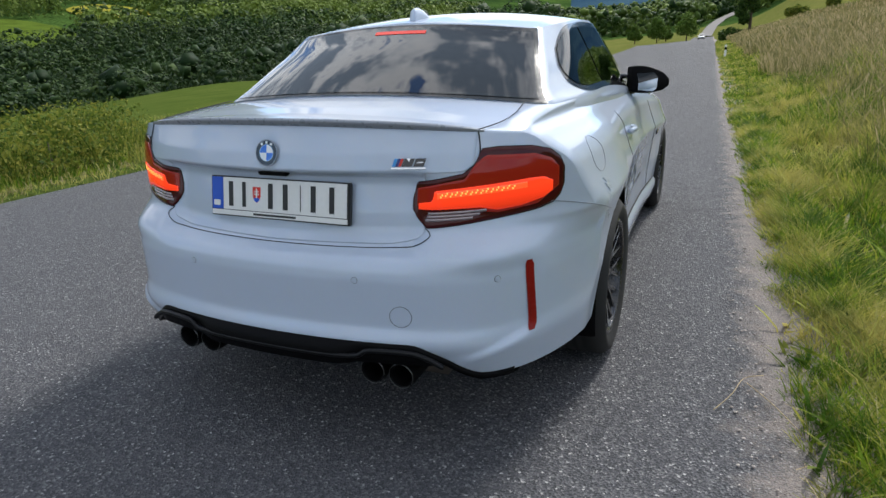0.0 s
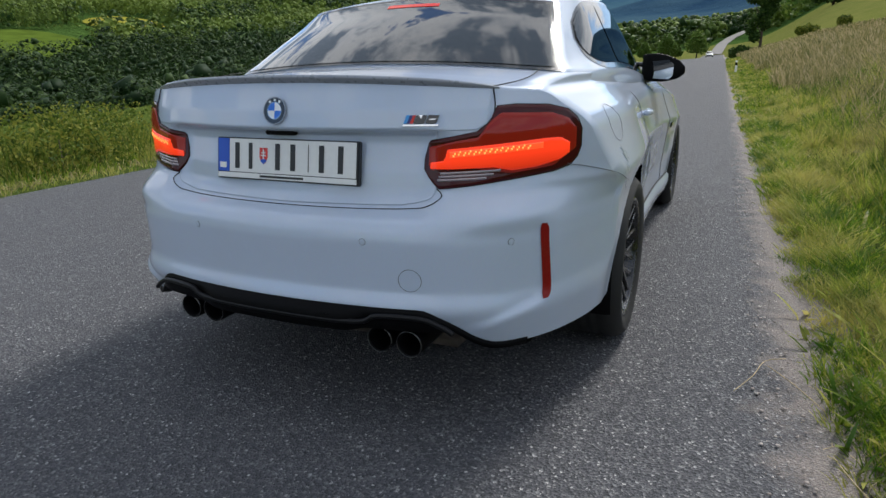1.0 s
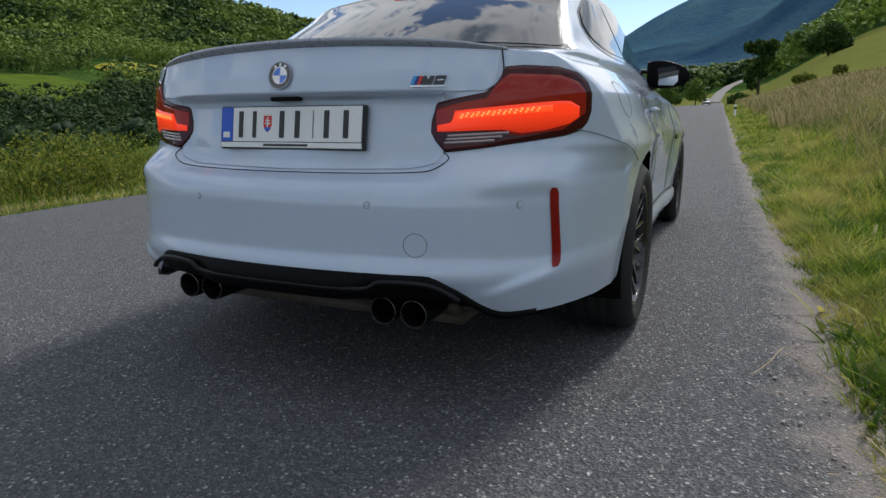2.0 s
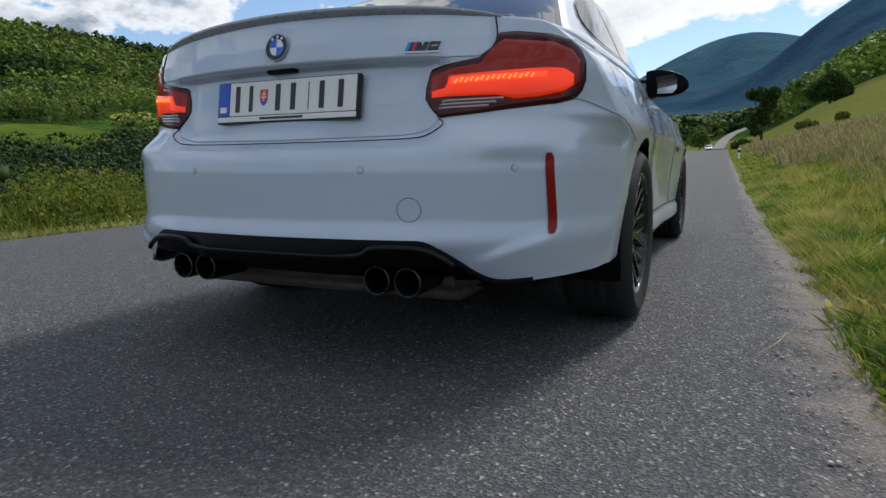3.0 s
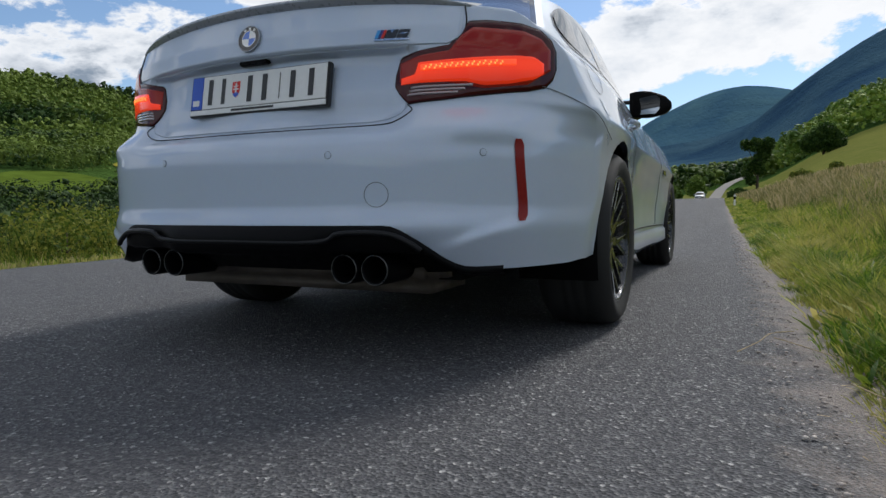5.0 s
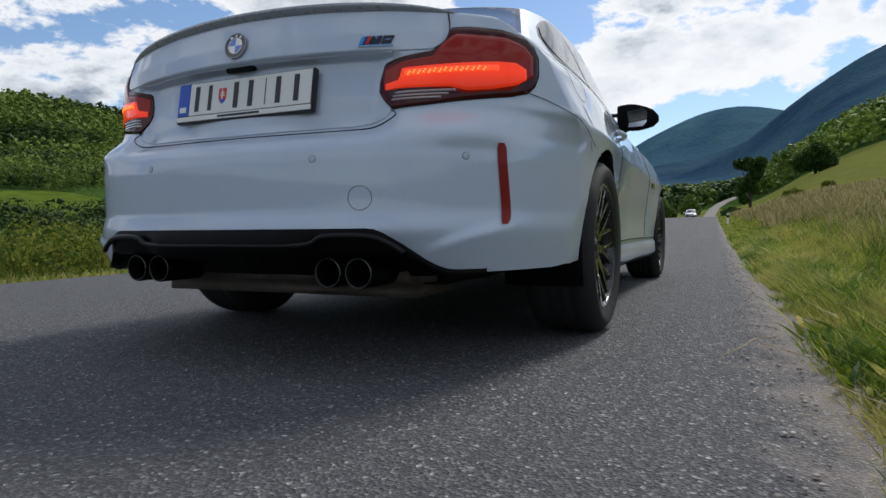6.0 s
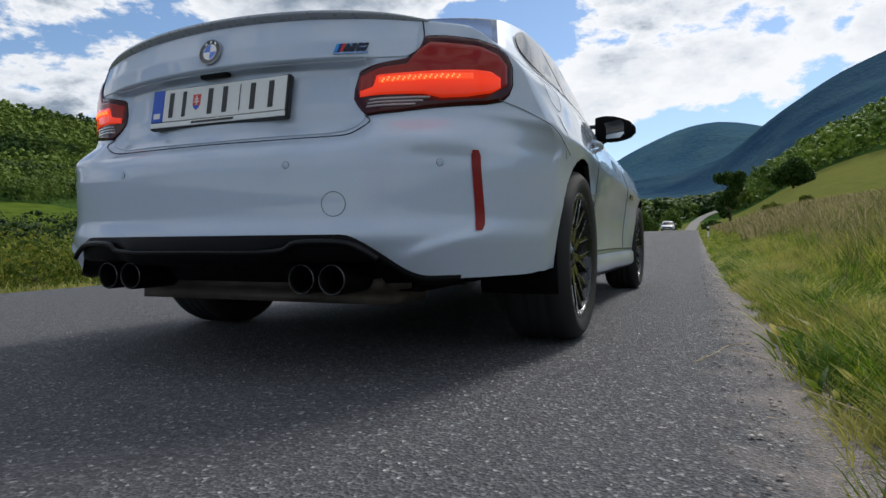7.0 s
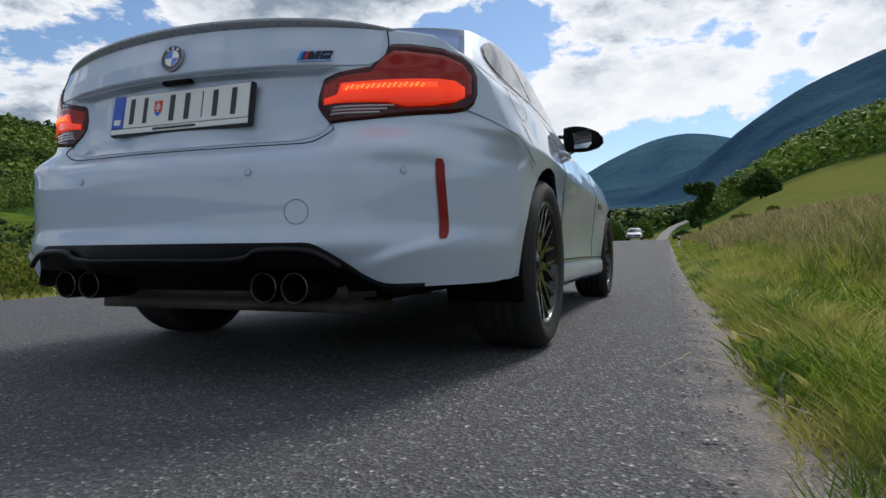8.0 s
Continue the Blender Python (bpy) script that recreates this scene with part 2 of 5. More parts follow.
MEADOW = leaf_material("seeding_meadow_grass", ((0.0, (0.14, 0.15, 0.05)), (0.5, (0.31, 0.27, 0.115)), (1.0, (0.52, 0.41, 0.24))), glow=0.3)
STRAW = plain("dry_straw", (0.42, 0.33, 0.19), 0.8, grain=0.3, scale=50)
# the pale noise patches put sun between cloud shadows into the leaf colour
SUN_PATCH_FOREST = leaf_material("sun_patched_forest_leaves", ((0.0, (0.014, 0.036, 0.010)), (0.6, (0.030, 0.064, 0.015)), (1.0, (0.062, 0.108, 0.022))), glow=0.15, coarse=0.008, most=0.85, other=(0.175, 0.24, 0.042))
# leaves darkened in colour for the cloud shade over the valley
SHADE_TONED_LEAF = leaf_material("shade_painted_valley_leaves", ((0.0, (0.012, 0.030, 0.009)), (0.6, (0.028, 0.056, 0.014)), (1.0, (0.060, 0.096, 0.024))), glow=0.12)
# leaves brightened in colour for trees standing in the sun
SUN_TONED_LEAF = leaf_material("sun_painted_leaves", ((0.0, (0.07, 0.14, 0.02)), (0.6, (0.17, 0.26, 0.04)), (1.0, (0.28, 0.35, 0.07))), glow=0.2, coarse=0.02, most=0.7, other=(0.06, 0.115, 0.022))
BARK = plain("bark", (0.06, 0.045, 0.03), 0.9, grain=0.4, scale=12)
FIELD_GREEN = plain("mown_field", (0.085, 0.125, 0.020), 0.9, grain=0.25, scale=0.08, spec=0.0)
FLOOR = plain("grass_root_floor", (0.055, 0.075, 0.018), 1.0, grain=0.5, scale=6.0, spec=0.0)
FIELD_YELLOW = plain("rape_field", (0.24, 0.22, 0.02), 0.9, grain=0.15, scale=0.06, spec=0.1)
WHITE_PLASTIC = plain("white_plastic", (0.75, 0.75, 0.73), 0.5, grain=0.08)
# paler than the near asphalt: the sunlight is put into its colour
FAR_ROAD = plain("sun_paled_far_road", (0.17, 0.16, 0.15), 0.9, grain=0.1, scale=0.3)
FAR_PAINT = plain("white_car_paint", (0.75, 0.76, 0.78), 0.25, 0.1, 1.0)

# ---- helpers for meshes ----


def ss(x, a, b):
    t = np.clip((np.asarray(x, float) - a) / (b - a), 0, 1)
    return t * t * (3 - 2 * t)


def mesh_of(name, verts, faces, mat, smooth=True):
    me = bpy.data.meshes.new(name)
    me.from_pydata([tuple(map(float, v)) for v in verts], [], [tuple(map(int, f)) for f in faces])
    me.materials.append(mat)
    if smooth:
        me.shade_smooth()
    me.update()
    return me


def piece(name, verts, faces, mat, parent=None, label="", smooth=True):
    ob = new(name, mesh_of(name, verts, faces, mat, smooth))
    ob.parent = parent
    if label:
        tagged(ob, label)
    return ob


def part(name, bm, mat, parent=None, label="", smooth=False):
    me = bpy.data.meshes.new(name)
    bm.normal_update()
    bm.to_mesh(me)
    bm.free()
    me.materials.append(mat)
    if smooth:
        me.shade_smooth()
    ob = new(name, me)
    ob.parent = parent
    if label:
        tagged(ob, label)
    return ob


def box(bm, lo, hi, bevel=0.0, turn=None, segments=2):
    lo, hi = Vector(lo), Vector(hi)
    m = Matrix.Translation((lo + hi) / 2) @ (turn or Matrix()) @ Matrix.Diagonal((*(hi - lo), 1))
    v = bmesh.ops.create_cube(bm, size=1, matrix=m)["verts"]
    if bevel:
        bmesh.ops.bevel(bm, geom=list({e for q in v for e in q.link_edges}), offset=bevel, segments=segments, affect="EDGES", clamp_overlap=True)


def lathe(profile, n=48):
    """Verts and faces of a profile of (radius, x) turned about the x axis."""
    v, f = [], []
    for i in range(n):
        a = 2 * math.pi * i / n
        v += [(x, r * math.cos(a), r * math.sin(a)) for r, x in profile]
    k = len(profile)
    for i in range(n):
        for j in range(k - 1):
            a, b = i * k + j, ((i + 1) % n) * k + j
            f.append((a, b, b + 1, a + 1))
    return v, f


def tube(points, radius, n=8):
    pts = [Vector(p) for p in points]
    v, f = [], []
    for i, p in enumerate(pts):
        d = (pts[min(i + 1, len(pts) - 1)] - pts[max(i - 1, 0)]).normalized()
        a = d.orthogonal().normalized()
        b = d.cross(a)
        r = radius[i] if isinstance(radius, (list, tuple)) else radius
        v += [p + r * (math.cos(2 * math.pi * k / n) * a + math.sin(2 * math.pi * k / n) * b) for k in range(n)]
    for i in range(len(pts) - 1):
        for k in range(n):
            f.append((i * n + k, i * n + (k + 1) % n, (i + 1) * n + (k + 1) % n, (i + 1) * n + k))
    f += [tuple(range(n))[::-1], tuple((len(pts) - 1) * n + k for k in range(n))]
    return v, f


def grid_faces(rows, cols, flip=False):
    f = []
    for i in range(rows - 1):
        for j in range(cols - 1):
            a = i * cols + j
            q = (a, a + 1, a + cols + 1, a + cols)
            f.append(q[::-1] if flip else q)
    return f

# ---- the land ----
EX, EY = 1.35, -1.55          # the middle of the land's rings
AZ = [-180, -100, -70, -60, -50, -42, -30, -12, -5, -1, 2, 5, 9, 14, 30, 70, 130, 180]
RINGS = []


def ring(r, *heights):
    RINGS.append((r, list(heights) + [heights[0]]))


ring(6, 0, -0.25, -0.35, -0.35, -0.35, -0.3, -0.2, 0, 0, 0, 0.02, 0.05, 0.08, 0.1, 0.15, 0.2, 0.1)
ring(20, 0, -0.7, -1.0, -1.0, -0.9, -0.7, -0.5, -0.1, 0.1, 0.1, 0.25, 0.5, 0.7, 0.9, 1.4, 1.6, 0.6)
ring(60, 0, -2, -3, -2.7, -1.6, -0.9, -0.8, 0.2, 0.85, 0.9, 1.2, 2.0, 2.5, 3.2, 5, 5, 2)
ring(110, 0, -8, -15, -15, -14, -12, -6, -1, 1.0, 1.2, 2.4, 3.4, 3.9, 5.0, 9, 9, 4)
ring(170, 0, -9, -16, -16, -15, -13, -7, -1, 1.2, 1.5, 4, 9, 12, 14, 20, 15, 6)
ring(260, 0, -8, -12, -12, -12, -10, -6, 0, 2.8, 2.9, 6.5, 17.6, 23.2, 26.5, 35, 22, 8)
ring(350, 2, -3, 0, 0, 0, -2, 0, 3, 6, 8, 13, 25, 38, 46, 60, 30, 12)
ring(480, 6, 5, 19, 19, 17, 12, 8, 8, 13, 15, 20, 40, 60, 75, 90, 45, 20)
ring(800, 15, 30, 72, 74, 70, 60, 45, 30, 34, 36, 42, 80, 110, 130, 150, 80, 40)
ring(1150, 25, 90, 196, 202, 182, 166, 126, 60, 70, 75, 95, 160, 205, 235, 260, 130, 70)
ring(1450, 30, 100, 205, 212, 192, 176, 140, 80, 90, 112, 208, 270, 345, 390, 452, 160, 80)
ring(1700, 40, 110, 200, 210, 200, 180, 160, 110, 130, 160, 200, 240, 290, 330, 400, 170, 90)
ring(2200, 60, 150, 250, 260, 240, 230, 220, 168, 346, 412, 374, 330, 340, 360, 400, 200, 110)
ring(3400, 60, 130, 220, 220, 200, 190, 190, 150, 270, 310, 290, 300, 300, 320, 340, 200, 100)

LR = np.linspace(math.log(4), math.log(3400), 150)
LA = np.arange(-180, 181, 1.0)
_tab = np.array([np.interp(LA, AZ, hs) for _, hs in RINGS])
_lr = np.log([r for r, _ in RINGS])
LAND = np.array([np.interp(LR, _lr, _tab[:, j]) for j in range(len(LA))]).T
for _ in range(3):
    LAND[:, 1:-1] = (LAND[:, :-2] + 2 * LAND[:, 1:-1] + LAND[:, 2:]) / 4
    LAND[1:-1] = (LAND[:-2] + 2 * LAND[1:-1] + LAND[2:]) / 4


def road_z(y):
    y = np.asarray(y, float)
    near = 0.00025 * np.clip(y, 0, 66) ** 2
    return np.where(y < 66, near, np.interp(y, [66, 80, 140, 200, 260, 360, 480, 560], [1.09, 1.1, 1.3, 1.5, 2.9, 11, 22, 30]))


def road_edge(y):
    return np.interp(y, [-400, 0, 64, 140, 200, 260, 310, 360, 410, 480, 560], [8, 1.56, -0.23, -1.6, -3.0, -4.6, -4.2, -1.6, 4.5, 18.0, 40.0])


ROAD_WIDTH = 7.1


def camber(x, y):
    return -0.03 * np.clip((road_edge(y) - 2.6) - x, 0, 4.6)


def land(x, y):
    x, y = np.asarray(x, float), np.asarray(y, float)
    r = np.maximum(np.hypot(x - EX, y - EY), 4.05)
    az = np.degrees(np.arctan2(x - EX, y - EY))
    u = np.clip((np.log(r) - LR[0]) / (LR[1] - LR[0]), 0, len(LR) - 1.001)
    v = np.clip(az + 180, 0, 359.99)
    i, j = u.astype(int), v.astype(int)
    fu, fv = u - i, v - j
    z = (LAND[i, j] * (1 - fu) + LAND[i + 1, j] * fu) * (1 - fv) + (LAND[i, j + 1] * (1 - fu) + LAND[i + 1, j + 1] * fu) * fv
    z = z + 0.10 * np.clip(r / 40, 0, 1) * (np.sin(x * 0.31 + y * 0.17) + np.sin(y * 0.23 - x * 0.11)) + np.clip(r - 500, 0, 900) * 0.004 * (np.sin(x * 0.021 + 1.3 * np.sin(y * 0.013)) + np.sin(y * 0.017 + x * 0.009))
    mid = road_edge(y) - ROAD_WIDTH / 2
    away = np.abs(x - mid)
    flat = road_z(y) + camber(x, y) - 0.03 - 0.05 * (1 - ss(away, 3.2, 3.7))
    side = np.where(y > 200, 4.0, np.where(x > mid, 3.0, 3.4))
    k = ss(away, 3.7, 3.7 + side)
    k = np.where((y > -350) & (y < 555), k, 1.0)
    return flat * (1 - k) + z * k


def build_land():
    radii = np.concatenate([[0.6], np.geomspace(1.6, 900, 120), np.geomspace(930, 3400, 60)])
    azs = np.concatenate([np.arange(-180, -76, 4.0), np.arange(-76, 40, 0.8), np.arange(40, 180, 4.0)])
    v = [(EX, EY, -0.08)]
    a = np.radians(azs)
    for r in radii:
        x, y = EX + r * np.sin(a), EY + r * np.cos(a)
        v += list(zip(x, y, land(x, y)))
    n = len(azs)
    f = [(0, 1 + (j + 1) % n, 1 + j) for j in range(n)]
    mats = [0] * n
    for i in range(len(radii) - 1):
        for j in range(n):
            p, q = 1 + i * n + j, 1 + i * n + (j + 1) % n
            f.append((p, q, q + n, p + n))
            r, az = radii[i], azs[j]
            left = -80 < az < -13
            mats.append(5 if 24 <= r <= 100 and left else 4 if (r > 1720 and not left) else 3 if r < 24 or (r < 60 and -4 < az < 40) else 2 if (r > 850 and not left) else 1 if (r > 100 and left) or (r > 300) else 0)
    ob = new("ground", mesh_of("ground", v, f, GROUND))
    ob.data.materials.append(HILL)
    ob.data.materials.append(HAZE_RIDGE)
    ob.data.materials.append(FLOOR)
    ob.data.materials.append(HAZE_MOUNTAIN)
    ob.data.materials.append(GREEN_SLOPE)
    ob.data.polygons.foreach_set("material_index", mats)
    tagged(ob, "green meadow land rising to wooded hills and mountains", "ground", kind="structure")


def build_road():
    ys = np.concatenate([np.arange(-60, 70, 0.5), np.arange(70, 240, 2.0)])
    xs = np.linspace(0, 1, 30)
    rng = np.random.RandomState(5)
    v = []
    wob = np.interp(np.arange(len(ys)), np.arange(0, len(ys), 1), 0.035 * np.convolve(rng.randn(len(ys) + 4), np.ones(5) / 5, "valid")[: len(ys)])
    for y, k in zip(ys, wob):
        right, left = road_edge(y) + k, road_edge(y) - ROAD_WIDTH - k
        for s in xs:
            x = right + (left - right) * s
            drop = -0.006 if s in (0.0, 1.0) else 0.0
            v.append((x, y, road_z(y) + camber(x, y) + drop))
    f = grid_faces(len(ys), len(xs))
    tagged(new("road", mesh_of("road", v, f, ASPHALT)), "worn grey asphalt country road with pale dusty edges", "road", kind="structure")
    ys = np.arange(240, 440, 4.0)
    v = [(road_edge(y) - 1.4 - (ROAD_WIDTH - 2.8) * s, y, float(land(road_edge(y) - 1.4 - (ROAD_WIDTH - 2.8) * s, y)) + 0.35) for y in ys for s in np.linspace(0, 1, 5)]
    tagged(new("far_road", mesh_of("far_road", v, grid_faces(len(ys), 5), FAR_ROAD)), "stretch of road climbing a far rise, painted paler for sunlight", "road", kind="structure")


def field(name, az0, az1, r0, r1, mat, label):
    """A field lying on the hill, with a rounded outline."""
    v, n = [], 26
    for i in range(n):
        a = radians(az0 + (az1 - az0) * i / (n - 1))
        w_ = math.sin(math.pi * (i + 0.3) / (n - 0.4)) ** 0.6
        mid_r, half = (r0 + r1) / 2, (r1 - r0) / 2 * w_
        for s in np.linspace(-1, 1, 9):
            r = mid_r + half * s
            x, y = EX + r * math.sin(a), EY + r * math.cos(a)
            v.append((x, y, float(land(x, y)) + 0.8))
    tagged(new(name, mesh_of(name, v, grid_faces(n, 9, True), mat)), label, "field", kind="structure")


build_land()
build_road()
field("far_field", -62.5, -52.3, 388, 522, FIELD_GREEN, "mown green field among woods on the hillside")
field("rape_field", -52.8, -46.8, 528, 612, FIELD_YELLOW, "yellow flowering field among woods on the hillside")

# ---- the car ----
_Z = np.arange(0.10, 1.30, 0.002)


def table(*pairs, soft=5):
    xs, ys_ = zip(*pairs)
    raw = np.interp(_Z, xs, ys_)
    pad = np.pad(raw, soft, mode="edge")
    return np.convolve(pad, np.ones(2 * soft + 1) / (2 * soft + 1), "valid")


T_Y0 = table((0.20, 0.05), (0.26, 0.00), (0.33, -0.040), (0.395, -0.078), (0.412, -0.082), (0.43, -0.078), (0.462, -0.066), (0.50, -0.066), (0.61, -0.068), (0.645, -0.062), (0.674, -0.044), (0.694, -0.002), (0.73, 0.018), (0.80, 0.026), (0.885, 0.045), (0.912, 0.045), (0.926, 0.002), (0.98, 0.012), (1.04, 0.035), (1.10, 0.055), soft=3)
T_Y0_OUT = table((0.20, 0.05), (0.26, 0.00), (0.33, -0.040), (0.395, -0.078), (0.412, -0.082), (0.43, -0.078), (0.462, -0.066), (0.50, -0.066), (0.61, -0.068), (0.655, -0.060), (0.70, -0.042), (0.755, -0.016), (0.80, -0.006), (0.85, -0.004), (0.92, -0.002), (0.98, 0.012), (1.04, 0.035), (1.10, 0.055), soft=3)
T_A = table((0.20, 0.2), (0.68, 0.2), (0.75, 0.33), (1.1, 0.33))
T_K = table((0.20, 0.85), (0.68, 0.85), (0.76, 0.36), (1.1, 0.30))
T_W = table((0.18, 0.86), (0.30, 0.905), (0.50, 0.928), (0.65, 0.932), (0.75, 0.945), (0.85, 0.908), (0.92, 0.885), (0.95, 0.863), (0.97, 0.842), (0.99, 0.815), (1.01, 0.795), (1.023, 0.775), (1.034, 0.745), soft=4)


def at(tab, z):
    return np.interp(z, _Z, tab)


def rear_y(x, z):
    """How far forward the rear face lies at a width and height."""
    x = np.abs(x)
    k = ss(x, 0.43, 0.55)
    y = at(T_Y0, z) * (1 - k) + at(T_Y0_OUT, z) * k + at(T_A, z) * x ** 2 + at(T_K, z) * x ** 8
    ledge = 0.355 + 0.37 * (x - 0.62)
    recess = (1 - ss(x, 0.775, 0.83)) * ss(z, ledge - 0.014, ledge + 0.020) * (1 - ss(z, 0.625, 0.70))
    return y - 0.026 * ss(x, 0.55, 0.72) * (1 - recess) * (1 - ss(z, 0.66, 0.79))


_ALONG_Y = np.arange(0.0, 4.41, 0.02)
_ALONG = np.convolve(np.pad(np.interp(_ALONG_Y, [0.2, 0.6, 1.0, 1.5, 2.0, 2.7, 3.2, 3.6, 3.95, 4.2, 4.4], [0.99, 1.012, 1.028, 0.985, 0.955, 0.95, 0.965, 0.975, 0.955, 0.90, 0.80]), 12, mode="edge"), np.ones(25) / 25, "valid")


def width_at(y, z):
    along = np.interp(y, _ALONG_Y, _ALONG)
    waist = 0.018 * np.exp(-((z - 0.47) / 0.13) ** 2) * ss(y, 1.3, 1.7) * (1 - ss(y, 2.8, 3.2))
    return at(T_W, z) * along - waist


def nose_y(x, z):
    return 4.40 - 0.25 * x ** 2 - 0.45 * x ** 8 - 0.10 * ss(z, 0.6, 0.95)


def deck_z(x, y):
    return 1.066 - 0.06 * np.asarray(x) ** 2


def fender_rise(y):
    return 0.034 * float(ss(y, 0.12, 0.72)) * (1 - float(ss(y, 2.5, 3.4)))


def drop_z(z, y):
    """The bonnet and nose lie lower than the tail."""
    k = np.interp(y, [2.4, 3.2, 3.8, 4.15, 4.40], [1, 0.945, 0.88, 0.81, 0.72])
    return 0.2 + (z - 0.2) * k


def bottom_z(x, y):
    x = abs(x)
    if y < 0.68:
        rear = 0.408 - 0.118 * float(ss(x, 0.48, 0.69))
        return rear + (0.30 - rear) * float(ss(y, 0.45, 0.62))
    return 0.225 if y < 3.9 else 0.2


N_REAR, N_SIDE, N_NOSE, N_UP = 70, 110, 26, 84


def body_shell():
    half = []
    levels = np.linspace(0, 1, N_UP)
    xw = at(T_W, 0.6)
    rear_s = 1 - (1 - np.linspace(0, 1, N_REAR)) ** 1.35
    side_t = np.linspace(0, 1, N_SIDE + 2)[1:-1]
    nose_s = np.linspace(1, 0, N_NOSE)
    for s in rear_s:
        xe, col = s * 0.74, []
        zb, zt = bottom_z(s * xw, float(rear_y(s * xw, 0.4))), float(deck_z(xe, 0))
        for k in levels:
            z = zb + (zt - zb) * k
            x = s * float(at(T_W, z)) * 0.999
            col.append((x, float(rear_y(x, z)), z))
        half.append(col)
    for t in side_t:
        col = []
        for k in levels:
            zt = float(deck_z(0.74, 0))
            w0 = float(at(T_W, 0.3 + 0.68 * k))
            y0 = float(rear_y(w0, 0.3 + 0.68 * k))
            y1 = float(nose_y(w0 * 0.86, 0.3 + 0.68 * k))
            y = y0 + (y1 - y0) * t
            zb = bottom_z(0.9, y)
            zt += fender_rise(y)
            z = zb + (zt - zb) * k
            col.append((float(width_at(y, z)), y, float(drop_z(z, y))))
        half.append(col)
    for s in nose_s:
        col = []
        for k in levels:
            z = 0.2 + (float(deck_z(s * 0.60, 0)) - 0.2) * k
            x = s * float(at(T_W, z)) * 0.80
            y = float(nose_y(x, z))
            col.append((x, y, float(drop_z(z, y))))
        half.append(col)
    # the deck closes the top from side to side
    v, f, n = [], [], len(half)
    for sign in (1, -1):
        base = len(v)
        v += [(sign * x, y, z) for col in half for x, y, z in col]
        for q in grid_faces(n, N_UP):
            f.append(tuple(base + i for i in (q if sign < 0 else q[::-1])))
    rows, cols = [], 21
    for col in half:
        x, y, z = col[-1]
        row = []
        for t in np.linspace(-1, 1, cols):
            row.append(len(v))
            crown = (float(np.interp(y, [0.05, 0.62, 2.6, 3.6], [1.066, 1.105, 1.10, 1.06])) - 1.066 + 0.06 * x * x - fender_rise(y)) * (1 - t * t)
            v.append((x * t, y, z + crown))
        rows.append(row)
    for a, b in zip(rows, rows[1:]):
        for j in range(cols - 1):
            f.append((a[j], a[j + 1], b[j + 1], b[j]))
    bm = bmesh.new()
    vs = [bm.verts.new(p) for p in v]
    for q in f:
        try:
            bm.faces.new([vs[i] for i in q])
        except ValueError:
            pass
    bmesh.ops.remove_doubles(bm, verts=bm.verts, dist=0.0006)
    # wheel openings
    for yc, zc, rad in ((REAR_AXLE, 0.338, 0.372), (FRONT_AXLE, 0.333, 0.362)):
        def inside(p):
            return abs(p.co.x) > 0.5 and math.hypot(p.co.y - yc, p.co.z - zc) < rad

        within = {p for p in bm.verts if inside(p)}
        gone = [p for p in within if all(e.other_vert(p) in within for e in p.link_edges)]
        kept = within.difference(gone)
        for p in kept:
            d = Vector((p.co.y - yc, p.co.z - zc)).normalized() * rad
            p.co.y, p.co.z = yc + d.x, zc + d.y
        bmesh.ops.delete(bm, geom=gone, context="VERTS")
        slivers = [q for q in bm.faces if all(p in kept for p in q.verts)]
        bmesh.ops.delete(bm, geom=slivers, context="FACES")
    bmesh.ops.recalc_face_normals(bm, faces=bm.faces)
    return bm


REAR_AXLE, FRONT_AXLE = 1.0, 3.69


def rear_patch(name, x0, x1, low, high, mat, parent, off=0.004, nx=30, nz=10, label="", skirt=0.012, side=1):
    """A panel that lies on the rear face between two heights given over the width."""
    v = []
    xs = np.linspace(x0, x1, nx)
    for i in range(-1, nx + 1):
        x = xs[min(max(i, 0), nx - 1)]
        zl, zh = low(x), high(x)
        for j in range(-1, nz + 1):
            z = zl + (zh - zl) * min(max(j, 0), nz - 1) / (nz - 1)
            xx = min(abs(x), float(at(T_W, z)) * 0.999) * (1 if x >= 0 else -1)
            rim = i in (-1, nx) or j in (-1, nz)
            v.append((side * xx, float(rear_y(xx, z)) + (skirt if rim else -off), z))
    return piece(name, v, grid_faces(nx + 2, nz + 2, side > 0), mat, parent, label)


def rear_line(name, pts, wide, parent, mat=None, off=0.002):
    """A dark joint that follows the rear face through (x, z) points."""
    v = [Vector((x, float(rear_y(x, z)) - off, z)) for x, z in pts]
    tv, tf = tube(v, wide, 6)
    return piece(name, tv, tf, mat or SEAM, parent)


def smooth_points(pts, per=8):
    out = []
    p = [Vector(q) for q in pts]
    for i in range(len(p) - 1):
        a, b, c, d = p[max(i - 1, 0)], p[i], p[i + 1], p[min(i + 2, len(p) - 1)]
        for k in range(per):
            t = k / per
            out.append(0.5 * (2 * b + (c - a) * t + (2 * a - 5 * b + 4 * c - d) * t * t + (3 * b - a - 3 * c + d) * t ** 3))
    return out + [p[-1]]


# the cabin above the belt


